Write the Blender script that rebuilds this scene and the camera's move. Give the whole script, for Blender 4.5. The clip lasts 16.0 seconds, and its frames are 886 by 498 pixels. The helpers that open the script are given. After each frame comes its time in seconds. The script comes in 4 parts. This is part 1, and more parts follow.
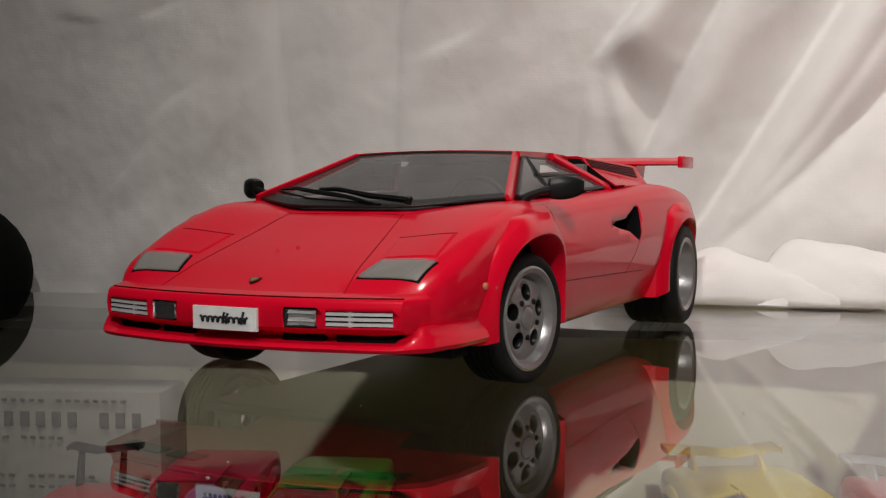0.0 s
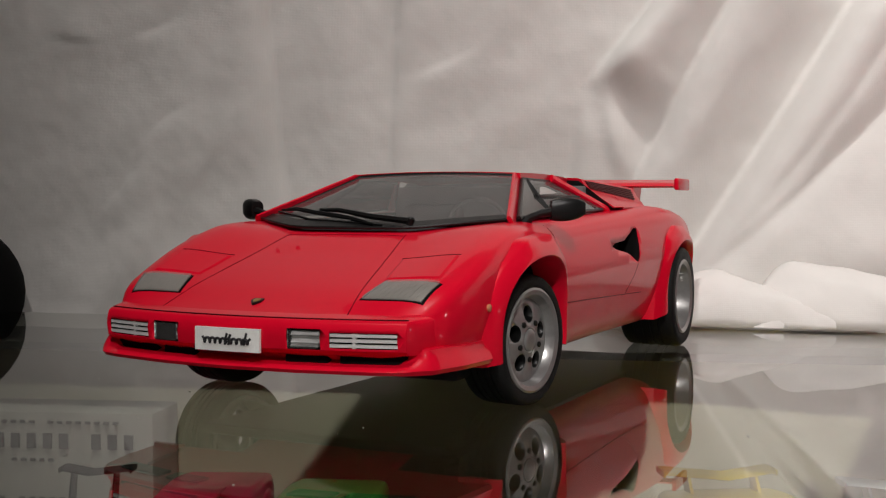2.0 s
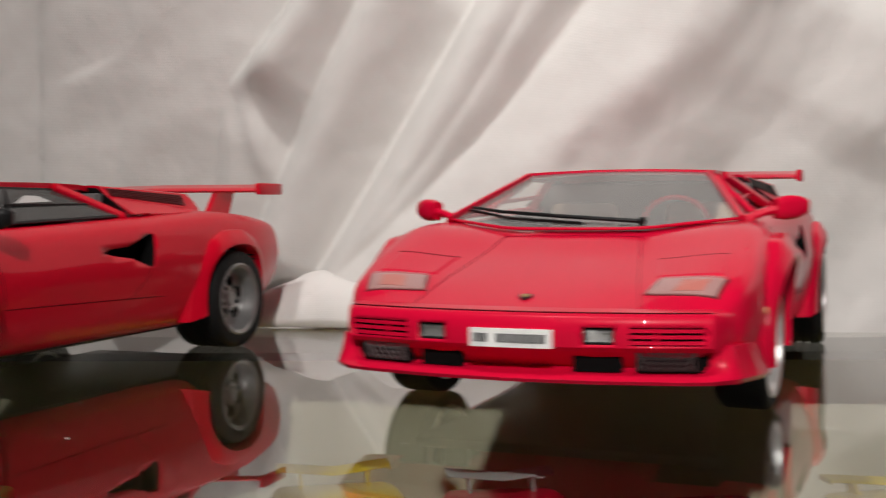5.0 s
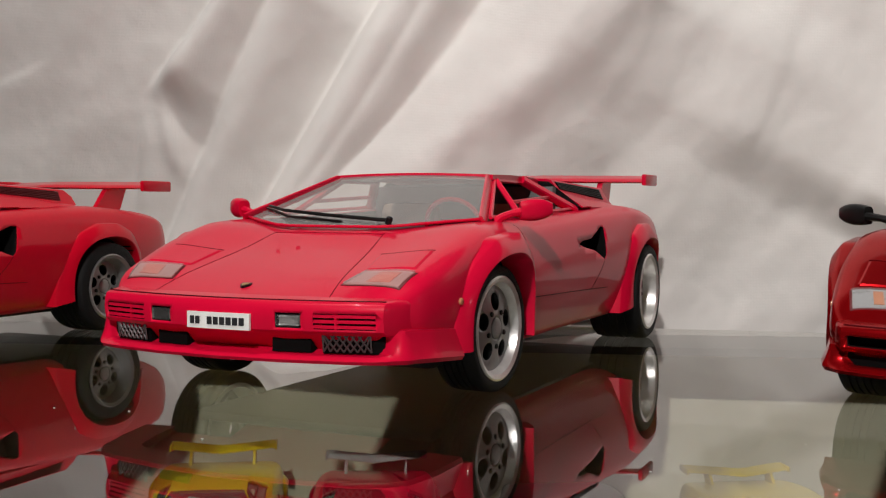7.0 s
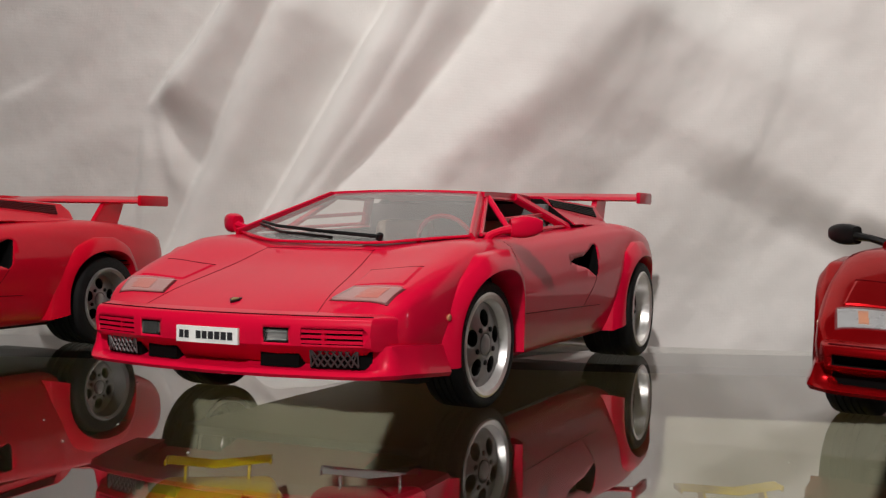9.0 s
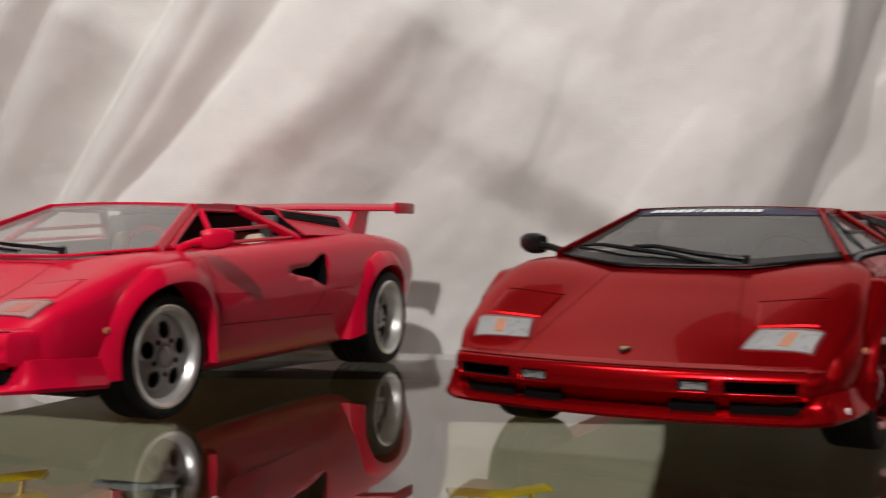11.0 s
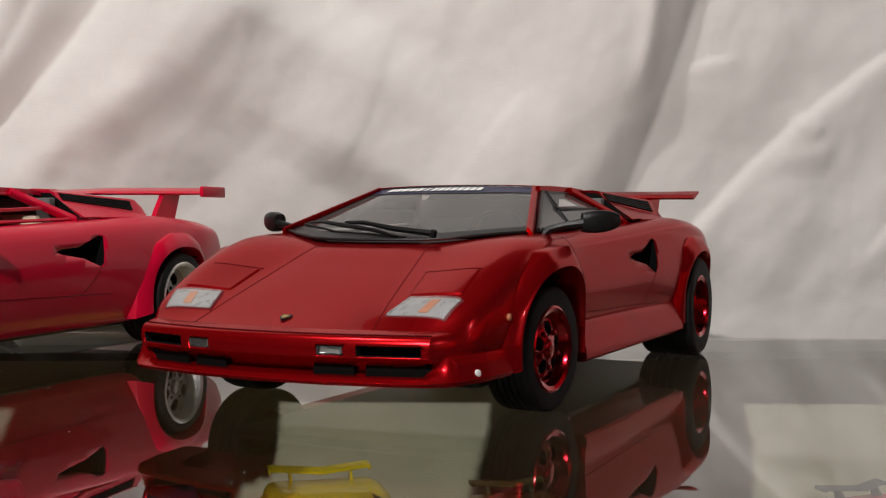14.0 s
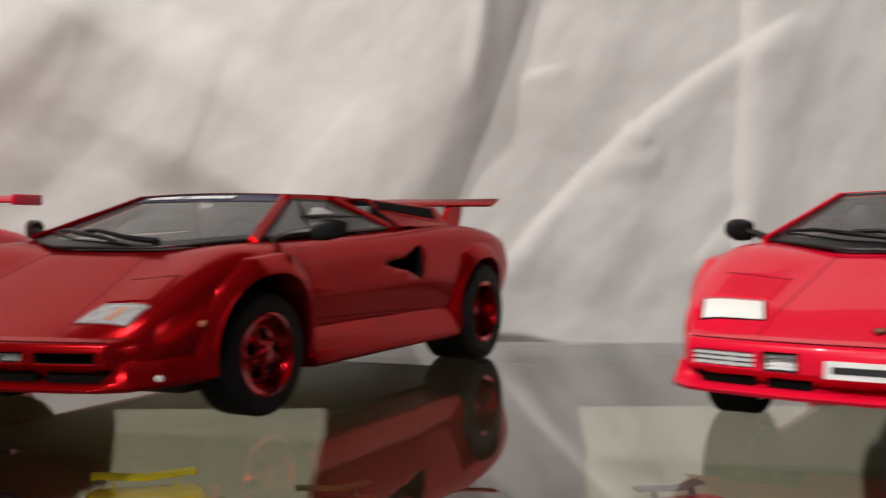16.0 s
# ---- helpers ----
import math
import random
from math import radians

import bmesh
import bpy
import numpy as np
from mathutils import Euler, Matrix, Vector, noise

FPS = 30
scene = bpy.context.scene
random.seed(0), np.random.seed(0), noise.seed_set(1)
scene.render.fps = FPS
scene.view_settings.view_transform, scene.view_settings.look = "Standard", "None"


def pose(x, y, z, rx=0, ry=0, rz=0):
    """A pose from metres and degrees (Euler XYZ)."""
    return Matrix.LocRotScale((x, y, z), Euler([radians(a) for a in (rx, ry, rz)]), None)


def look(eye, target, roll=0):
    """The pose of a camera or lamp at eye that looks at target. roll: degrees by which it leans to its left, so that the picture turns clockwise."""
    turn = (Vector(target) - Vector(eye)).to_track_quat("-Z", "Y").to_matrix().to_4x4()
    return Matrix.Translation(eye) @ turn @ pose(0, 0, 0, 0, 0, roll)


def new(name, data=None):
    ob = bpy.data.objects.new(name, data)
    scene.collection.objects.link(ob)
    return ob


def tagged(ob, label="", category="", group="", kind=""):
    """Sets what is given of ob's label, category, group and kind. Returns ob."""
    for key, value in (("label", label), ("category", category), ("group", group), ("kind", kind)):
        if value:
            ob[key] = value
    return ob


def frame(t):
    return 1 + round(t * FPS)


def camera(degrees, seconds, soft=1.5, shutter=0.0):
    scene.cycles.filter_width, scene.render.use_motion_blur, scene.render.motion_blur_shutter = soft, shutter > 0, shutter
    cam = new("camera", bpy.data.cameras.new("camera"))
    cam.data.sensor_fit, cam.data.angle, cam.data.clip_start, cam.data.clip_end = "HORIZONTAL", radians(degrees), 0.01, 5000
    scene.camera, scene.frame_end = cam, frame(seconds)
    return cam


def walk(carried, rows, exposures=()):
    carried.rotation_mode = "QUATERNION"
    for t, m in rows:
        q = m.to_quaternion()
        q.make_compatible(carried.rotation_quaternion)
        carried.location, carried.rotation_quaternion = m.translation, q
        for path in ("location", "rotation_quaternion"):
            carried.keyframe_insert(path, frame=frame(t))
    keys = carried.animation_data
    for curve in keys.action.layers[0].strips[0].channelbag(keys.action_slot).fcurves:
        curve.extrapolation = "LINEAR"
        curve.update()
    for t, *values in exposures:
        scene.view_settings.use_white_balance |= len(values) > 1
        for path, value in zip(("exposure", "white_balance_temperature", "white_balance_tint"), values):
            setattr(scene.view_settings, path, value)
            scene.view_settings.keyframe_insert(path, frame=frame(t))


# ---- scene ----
cam = camera(44.2, 16.0, soft=1.2, shutter=0.5)
PATH = [
    (0, (0.0946, 0.0403, 0.0481), (-0.0204, 1.0321, -0.0077), -0.17),
    (0.5, (0.0912, 0.0402, 0.0482), (-0.0230, 1.0325, 0.0004), 0.06),
    (1, (0.0910, 0.0413, 0.0479), (-0.0123, 1.0353, 0.0105), 0.07),
    (1.5, (0.0911, 0.0414, 0.0495), (-0.0124, 1.0353, 0.0117), -0.27),
    (2, (0.0910, 0.0406, 0.0481), (-0.0127, 1.0345, 0.0117), 0.05),
    (2.5, (0.0912, 0.0400, 0.0480), (-0.0118, 1.0341, 0.0145), 0.10),
    (3, (0.0969, 0.0401, 0.0484), (-0.0144, 1.0329, 0.0044), -0.03),
    (3.5, (0.1180, 0.0415, 0.0529), (0.0172, 1.0348, -0.0028), -1.21),
    (4, (0.1426, 0.0414, 0.0505), (0.0832, 1.0384, -0.0001), -0.73),
    (4.3, (0.1639, 0.0453, 0.0504), (0.1091, 1.0426, 0.0015), -1.19),
    (4.5, (0.1757, 0.0427, 0.0509), (0.1413, 1.0406, -0.0036), -1.02),
    (5, (0.2170, 0.0386, 0.0506), (0.1974, 1.0376, 0.0107), -0.53),
    (5.2, (0.2334, 0.0336, 0.0516), (0.2279, 1.0325, 0.0055), -0.61),
    (7.3, (0.2986, 0.0115, 0.0504), (0.2174, 1.0074, 0.0091), 0.53),
    (7.5, (0.2988, 0.0115, 0.0494), (0.2167, 1.0070, 0.0006), 0.68),
    (7.7, (0.3001, 0.0120, 0.0501), (0.2178, 1.0077, 0.0090), 0.14),
    (8, (0.3009, 0.0112, 0.0508), (0.2169, 1.0069, 0.0124), 0.40),
    (8.2, (0.3000, 0.0119, 0.0507), (0.2134, 1.0075, 0.0147), 0.29),
    (10.3, (0.3297, 0.0064, 0.0526), (0.2968, 1.0057, 0.0341), 0.63),
    (10.5, (0.3409, 0.0091, 0.0529), (0.3199, 1.0086, 0.0314), 0.16),
    (11, (0.3641, 0.0077, 0.0527), (0.3693, 1.0075, 0.0335), 0.25),
    (11.5, (0.3921, 0.0090, 0.0500), (0.4542, 1.0068, 0.0264), 0.55),
    (12, (0.4102, 0.0027, 0.0474), (0.4932, 0.9989, 0.0211), 1.38),
    (12.5, (0.4190, -0.0007, 0.0493), (0.4924, 0.9963, 0.0259), 0.75),
    (13, (0.4188, 0.0008, 0.0481), (0.4795, 0.9985, 0.0154), 0.79),
    (13.5, (0.4256, -0.0023, 0.0494), (0.4875, 0.9955, 0.0250), -0.03),
    (14, (0.4318, -0.0063, 0.0488), (0.4706, 0.9926, 0.0222), -0.07),
    (14.5, (0.4384, -0.0068, 0.0493), (0.4675, 0.9924, 0.0224), 0.02),
    (15, (0.4459, -0.0079, 0.0476), (0.4569, 0.9912, 0.0078), -0.38),
    (15.5, (0.4581, -0.0105, 0.0481), (0.4908, 0.9885, 0.0174), -0.36),
    (16, (0.4920, -0.0160, 0.0493), (0.5732, 0.9805, 0.0277), -0.19),
]
walk(cam, [(t, look(eye, target, roll)) for t, eye, target, roll in PATH],
     [(0.0, -0.42), (3.0, -0.42), (4.5, -0.46), (7.5, -0.58), (11.0, -0.60), (14.0, -0.58), (16.0, -0.52)])

# ---- light ----
world = bpy.data.worlds.new("room_air")
world.use_nodes = True
world.node_tree.nodes["Background"].inputs[0].default_value = (0.9, 0.95, 1.0, 1)
world.node_tree.nodes["Background"].inputs[1].default_value = 0.01
scene.world = world


def lamp(name, kind, place, watts, colour, size, target=None):
    data = bpy.data.lights.new(name, kind)
    data.energy, data.color = watts, colour
    if kind == "AREA":
        data.shape, data.size = "DISK", size
    else:
        data.shadow_soft_size = size
    ob = new(name, data)
    ob.matrix_world = look(place, target) if target else pose(*place)
    return tagged(ob, kind="structure")


key = lamp("desk_lamp_bulb", "SPOT", (0.20, -0.40, 0.56), 38.0, (1.0, 0.95, 0.92), 0.012, (0.68, 0.45, -0.03))
key.data.spot_size, key.data.spot_blend = radians(108), 1.0
# added unseen lamp, well below the ceiling, to rake the cloth's folds
over = lamp("ceiling_lamp_bulb", "SPOT", (-0.04, 0.06, 1.20), 48.0, (1.0, 0.95, 0.92), 0.03, (0.72, 0.46, 0.0))
over.data.spot_size, over.data.spot_blend = radians(98), 1.0
# added weak greenish fill from the right; its source is unseen
lamp("table_lamp_bulb", "POINT", (1.34, 0.00, 0.20), 1.2, (0.86, 1.0, 0.93), 0.025)

# ---- materials ----
MATS = {}


def mat(name, colour, rough=0.5, metal=0.0, coat=0.0, grain=0.0, scale=200.0, bump=0.0, spec=0.5, mottled=0.12):
    """A painted, plastic or metal surface with a fine grain and slow mottling, in metres."""
    if name in MATS:
        return MATS[name]
    m = bpy.data.materials.new(name)
    m.use_nodes = True
    nt = m.node_tree
    b = nt.nodes["Principled BSDF"]
    b.inputs["Roughness"].default_value, b.inputs["Metallic"].default_value = rough, metal
    b.inputs["Coat Weight"].default_value, b.inputs["Coat Roughness"].default_value = coat, 0.025
    b.inputs["Specular IOR Level"].default_value = spec
    tc = nt.nodes.new("ShaderNodeTexCoord")
    n1, n2 = nt.nodes.new("ShaderNodeTexNoise"), nt.nodes.new("ShaderNodeTexNoise")
    n1.inputs["Scale"].default_value, n2.inputs["Scale"].default_value = scale, scale / 14
    n1.inputs["Detail"].default_value = n2.inputs["Detail"].default_value = 4
    mix = nt.nodes.new("ShaderNodeMix")
    mix.data_type = "FLOAT"
    mix.inputs[0].default_value = 0.5
    for n, k in ((n1, 2), (n2, 3)):
        nt.links.new(tc.outputs["Object"], n.inputs["Vector"])
        nt.links.new(n.outputs["Fac"], mix.inputs[k])
    ramp = nt.nodes.new("ShaderNodeValToRGB")
    ramp.color_ramp.elements[0].position, ramp.color_ramp.elements[1].position = 0.3, 0.7
    lo, hi = 1 - mottled, 1 + mottled
    ramp.color_ramp.elements[0].color = (*[min(1, c * lo) for c in colour], 1)
    ramp.color_ramp.elements[1].color = (*[min(1, c * hi) for c in colour], 1)
    nt.links.new(mix.outputs[0], ramp.inputs[0])
    nt.links.new(ramp.outputs[0], b.inputs["Base Color"])
    if grain:
        mr = nt.nodes.new("ShaderNodeMapRange")
        mr.inputs["To Min"].default_value, mr.inputs["To Max"].default_value = max(0, rough - grain), min(1, rough + grain)
        nt.links.new(n2.outputs["Fac"], mr.inputs["Value"])
        nt.links.new(mr.outputs[0], b.inputs["Roughness"])
    if bump:
        bp = nt.nodes.new("ShaderNodeBump")
        bp.inputs["Strength"].default_value, bp.inputs["Distance"].default_value = bump, 0.0006
        nt.links.new(n1.outputs["Fac"], bp.inputs["Height"])
        nt.links.new(bp.outputs[0], b.inputs["Normal"])
    MATS[name] = m
    return m


def pane_mat(name, tint, gloss, haze):
    """Thin clear plastic: lets light through and mirrors a little."""
    m = bpy.data.materials.new(name)
    m.use_nodes = True
    nt = m.node_tree
    nt.nodes.remove(nt.nodes["Principled BSDF"])
    tr, gl, fr, mx = (nt.nodes.new("ShaderNode" + k) for k in ("BsdfTransparent", "BsdfGlossy", "Fresnel", "MixShader"))
    tr.inputs[0].default_value, gl.inputs["Roughness"].default_value = (*tint, 1), gloss
    fr.inputs[0].default_value = 1.5
    nt.links.new(fr.outputs[0], mx.inputs[0])
    nt.links.new(tr.outputs[0], mx.inputs[1])
    nt.links.new(gl.outputs[0], mx.inputs[2])
    df, dust = nt.nodes.new("ShaderNodeBsdfDiffuse"), nt.nodes.new("ShaderNodeMixShader")
    df.inputs[0].default_value, dust.inputs[0].default_value = (0.6, 0.58, 0.56, 1), haze
    nt.links.new(mx.outputs[0], dust.inputs[1])
    nt.links.new(df.outputs[0], dust.inputs[2])
    nt.links.new(dust.outputs[0], nt.nodes["Material Output"].inputs[0])
    return m


PANE = pane_mat("smoked_pane", (0.50, 0.50, 0.48), 0.05, 0.075)
PANE_CLEAR = pane_mat("clear_plastic_pane", (0.72, 0.68, 0.66), 0.05, 0.24)
LENS = pane_mat("lamp_lens", (0.9, 0.9, 0.88), 0.03, 0.10)
CLEAR = pane_mat("clear_lens", (0.92, 0.92, 0.92), 0.02, 0.02)
RED_GLOSS = mat("red_enamel", (0.60, 0.0025, 0.020), 0.34, 0, 0.45, 0.03, 400, 0.008, 0.08, mottled=0.04)
RED_PLASTIC = mat("red_plastic", (0.58, 0.003, 0.032), 0.34, 0, 0.45, 0.03, 400, 0.008, 0.08, mottled=0.04)
RED_BRIGHT = mat("bright_red_enamel", (0.70, 0.004, 0.030), 0.36, 0, 0.5, 0.04, 400, 0.015, 0.2, mottled=0.04)
RED_CANDY = mat("candy_red_lacquer", (0.40, 0.004, 0.007), 0.23, 0.76, 0.22, 0.03, 2500, 0.0, mottled=0.08)
RED_CANDY.node_tree.nodes["Principled BSDF"].inputs["Specular Tint"].default_value = (0.70, 0.22, 0.22, 1)
RED_CHROME = mat("red_chrome", (0.50, 0.01, 0.02), 0.16, 1.0, 0.5, 0.05, 500)
BLACK = mat("black_plastic", (0.007, 0.007, 0.007), 0.36, 0, 0, 0.08, 500, 0.1, 0.3)
# near-black; also puts the shade of holes and wheel arches into the colour
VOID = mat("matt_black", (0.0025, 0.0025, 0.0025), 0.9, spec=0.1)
RUBBER = mat("tyre_rubber", (0.007, 0.007, 0.007), 0.62, 0, 0, 0.1, 600, 0.25, 0.2)
SILVER = mat("silver_wheel_paint", (0.30, 0.295, 0.29), 0.33, 0.6, 0, 0.08, 500)
BRIGHT = mat("polished_rim", (0.78, 0.77, 0.75), 0.32, 0.7, 0, 0.06, 500)
# red with shade in its colour, for scoop and louvres; also lamp borders
DEEP_RED = mat("shaded_red_plastic", (0.10, 0.003, 0.006), 0.5)
WHITE = mat("white_plate", (0.78, 0.78, 0.75), 0.45)
INK = mat("black_ink", (0.01, 0.01, 0.012), 0.6)
AMBER = mat("amber_lens", (0.52, 0.22, 0.11), 0.2, 0, 0.5)
LAMP_WHITE = mat("lamp_reflector", (0.24, 0.225, 0.205), 0.30, 0.35, 0, 0.05, 300, 0.0, mottled=0.06)
LAMP_COOL = mat("cool_lamp_reflector", (0.33, 0.335, 0.345), 0.28, 0.3, 0, 0.05, 300, 0.0, mottled=0.06)
LAMP_PINK = mat("rosy_lamp_reflector", (0.42, 0.22, 0.21), 0.34, 0.2, 0, 0.05, 300, 0.0, mottled=0.08)
BAR_SILVER = mat("silver_grille_paint", (0.72, 0.71, 0.70), 0.35, 0.3)
DULL_WIRE = mat("dull_wire", (0.07, 0.065, 0.065), 0.5, 0.4)
FOG_GLASS = mat("fluted_fog_reflector", (0.40, 0.40, 0.38), 0.26, 0.5, 0, 0.05, 45, 0.3, mottled=0.25)
GOLD = mat("gold_badge", (0.55, 0.40, 0.12), 0.3, 0.8)
TRIM = mat("dark_grey_interior", (0.10, 0.10, 0.10), 0.7, bump=0.2)
CREAM = mat("cream_interior", (0.62, 0.52, 0.38), 0.6, bump=0.2)
AMBER_DULL = mat("brown_enamel", (0.16, 0.07, 0.03), 0.3, 0, 0.5)
GOLD_DULL = mat("dull_gold_paint", (0.22, 0.16, 0.06), 0.4, 0.4)
YELLOW = mat("yellow_enamel", (0.75, 0.58, 0.02), 0.3, 0, 0.7)
PINK = mat("magenta_enamel", (0.55, 0.01, 0.09), 0.3, 0, 0.7)
GREEN = mat("green_enamel", (0.03, 0.30, 0.04), 0.3, 0, 0.7)
NAVY = mat("navy_enamel", (0.02, 0.025, 0.07), 0.3, 0, 0.7)
LILAC = mat("lilac_plastic", (0.25, 0.22, 0.50), 0.4)
PALE = mat("pale_blue_enamel", (0.55, 0.62, 0.68), 0.3, 0, 0.5)
BANNER = mat("navy_banner", (0.012, 0.014, 0.05), 0.4)
CARD = mat("white_card", (0.62, 0.62, 0.60), 0.6, 0, 0, 0.1, 60)
INK_GREY = mat("grey_print", (0.13, 0.13, 0.135), 0.6)
SEAM = mat("panel_gap", (0.05, 0.002, 0.004), 0.8, spec=0.1)


def cloth_mat():
    """Fine woven cotton: crossed threads as relief, faint stains."""
    m = mat("white_cotton", (0.72, 0.70, 0.67), 0.9, 0, 0, 0, 60, 0, 0.2, 0.05)
    nt = m.node_tree
    tc = nt.nodes.new("ShaderNodeTexCoord")
    add = nt.nodes.new("ShaderNodeMath")
    for k, way in enumerate(("X", "Z")):
        w = nt.nodes.new("ShaderNodeTexWave")
        w.bands_direction = way
        w.inputs["Scale"].default_value, w.inputs["Distortion"].default_value = 430, 1.5
        nt.links.new(tc.outputs["Object"], w.inputs["Vector"])
        nt.links.new(w.outputs["Fac"], add.inputs[k])
    nz = nt.nodes.new("ShaderNodeTexNoise")
    nz.inputs["Scale"].default_value, nz.inputs["Detail"].default_value = 28, 6
    nt.links.new(tc.outputs["Object"], nz.inputs["Vector"])
    b1, b2 = nt.nodes.new("ShaderNodeBump"), nt.nodes.new("ShaderNodeBump")
    b1.inputs["Strength"].default_value, b1.inputs["Distance"].default_value = 0.06, 0.0003
    b2.inputs["Strength"].default_value, b2.inputs["Distance"].default_value = 0.22, 0.006
    nt.links.new(add.outputs[0], b1.inputs["Height"])
    nt.links.new(nz.outputs["Fac"], b2.inputs["Height"])
    nt.links.new(b2.outputs[0], b1.inputs["Normal"])
    nt.links.new(b1.outputs[0], nt.nodes["Principled BSDF"].inputs["Normal"])
    return m


def glass_mat(name, mirror):
    """Clear table glass; the polished upper face mirrors for both faces."""
    m = bpy.data.materials.new(name)
    m.use_nodes = True
    nt = m.node_tree
    nt.nodes.remove(nt.nodes["Principled BSDF"])
    tr = nt.nodes.new("ShaderNodeBsdfTransparent")
    tr.inputs[0].default_value = (0.975, 0.985, 0.945, 1)
    end = nt.nodes["Material Output"].inputs[0]
    if not mirror:
        nt.links.new(tr.outputs[0], end)
        return m
    gl, lw, mx = (nt.nodes.new("ShaderNode" + k) for k in ("BsdfGlossy", "LayerWeight", "MixShader"))
    gl.inputs["Roughness"].default_value, lw.inputs[0].default_value = 0.0, 0.5
    power, scaled = nt.nodes.new("ShaderNodeMath"), nt.nodes.new("ShaderNodeMath")
    power.operation, scaled.operation = "POWER", "MULTIPLY_ADD"
    power.inputs[1].default_value = 3.0
    scaled.inputs[1].default_value, scaled.inputs[2].default_value = 0.93, 0.07
    nt.links.new(lw.outputs["Facing"], power.inputs[0])
    nt.links.new(power.outputs[0], scaled.inputs[0])
    nt.links.new(scaled.outputs[0], mx.inputs[0])
    nt.links.new(tr.outputs[0], mx.inputs[1])
    nt.links.new(gl.outputs[0], mx.inputs[2])
    nt.links.new(mx.outputs[0], end)
    return m


CLOTH, GLASS, GLASS_SIDES = cloth_mat(), glass_mat("table_glass", True), glass_mat("glass_underside", False)
DARK_PAINT = mat("light_stop_grey", (0.11, 0.108, 0.10), 0.7, 0, 0, 0.1, 60, 0.1)
PANEL = mat("pale_panel", (0.90, 0.87, 0.70), 0.7, 0, 0, 0.1, 40, 0.1)
WALLS = mat("room_plaster", (0.45, 0.43, 0.40), 0.9, 0, 0, 0, 20, 0.2)
SHELF_BOARD = mat("dark_shelf_board", (0.06, 0.05, 0.04), 0.6, 0, 0, 0.1, 40)
BOARD = mat("floor_board", (0.14, 0.11, 0.08), 0.5, 0, 0, 0.1, 40)

# ---- mesh tools ----


def shade(bm, angle=35):
    bmesh.ops.recalc_face_normals(bm, faces=bm.faces)
    for f in bm.faces:
        f.smooth = True
    for e in bm.edges:
        e.smooth = len(e.link_faces) == 2 and e.calc_face_angle(0) < radians(angle)


def meshed(name, bm, material, angle=35, scale=1.0):
    shade(bm, angle)
    if scale != 1.0:
        bmesh.ops.scale(bm, vec=(scale,) * 3, verts=bm.verts)
    me = bpy.data.meshes.new(name)
    bm.to_mesh(me)
    bm.free()
    me.materials.append(material)
    return me


def box(bm, lo, hi, m=None, bevel=0.0):
    """A box between two corners, bevelled, moved by m."""
    c = [(a + b) / 2 for a, b in zip(lo, hi)]
    d = [abs(b - a) for a, b in zip(lo, hi)]
    r = bmesh.ops.create_cube(bm, size=1, matrix=Matrix.Translation(c) @ Matrix.Diagonal((*d, 1)))
    vs = r["verts"]
    if bevel:
        es = list({e for v in vs for e in v.link_edges})
        bv = bmesh.ops.bevel(bm, geom=es, offset=bevel, segments=2, affect="EDGES", profile=0.5)
        vs = list({v for f in bv["faces"] for v in f.verts})
    if m:
        bmesh.ops.transform(bm, matrix=m, verts=vs)
    return bm


def rings(bm, loops, closed=True, caps=True, join=False):
    """Skin between loops of points. closed: each loop runs round; join: the last loop meets the first."""
    vs = [[bm.verts.new(p) for p in loop] for loop in loops]
    n = len(vs[0])
    pairs = list(zip(vs, vs[1:])) + ([(vs[-1], vs[0])] if join else [])
    for a, b in pairs:
        for k in range(n if closed else n - 1):
            q = (a[k], a[(k + 1) % n], b[(k + 1) % n], b[k])
            if len({v.co.to_tuple(7) for v in q}) > 2:
                bm.faces.new(q)
    if caps and closed and not join:
        bm.faces.new(vs[0][::-1])
        bm.faces.new(vs[-1])
    return bm


def lathe(bm, profile, steps=40, y0=0.0, x=0.0, z=0.0):
    """A turned form round the y axis at (x, z): profile of (radius, y)."""
    loops = []
    for r, y in profile:
        loops.append([(x + r * math.cos(2 * math.pi * k / steps), y0 + y, z + r * math.sin(2 * math.pi * k / steps)) for k in range(steps)])
    return rings(bm, loops, True, True)


def tube(bm, pts, radius, sides=6):
    """A round rod along points, with a radius each or one for all."""
    pts = [Vector(p) for p in pts]
    rad = radius if isinstance(radius, (list, tuple)) else [radius] * len(pts)
    loops = []
    for k, p in enumerate(pts):
        d = (pts[min(k + 1, len(pts) - 1)] - pts[max(k - 1, 0)]).normalized()
        up = Vector((0, 0, 1)) if abs(d.z) < 0.95 else Vector((1, 0, 0))
        a = d.cross(up).normalized()
        b = a.cross(d)
        loops.append([p + rad[k] * (math.cos(2 * math.pi * j / sides) * a + math.sin(2 * math.pi * j / sides) * b) for j in range(sides)])
    return rings(bm, loops)


def slab(bm, pts, thick, out=None):
    """A flat polygon given thickness along its normal (or along out)."""
    pts = [Vector(p) for p in pts]
    n = Vector(out) if out else (pts[1] - pts[0]).cross(pts[2] - pts[0]).normalized()
    return rings(bm, [[p - n * thick / 2 for p in pts], [p + n * thick / 2 for p in pts]])


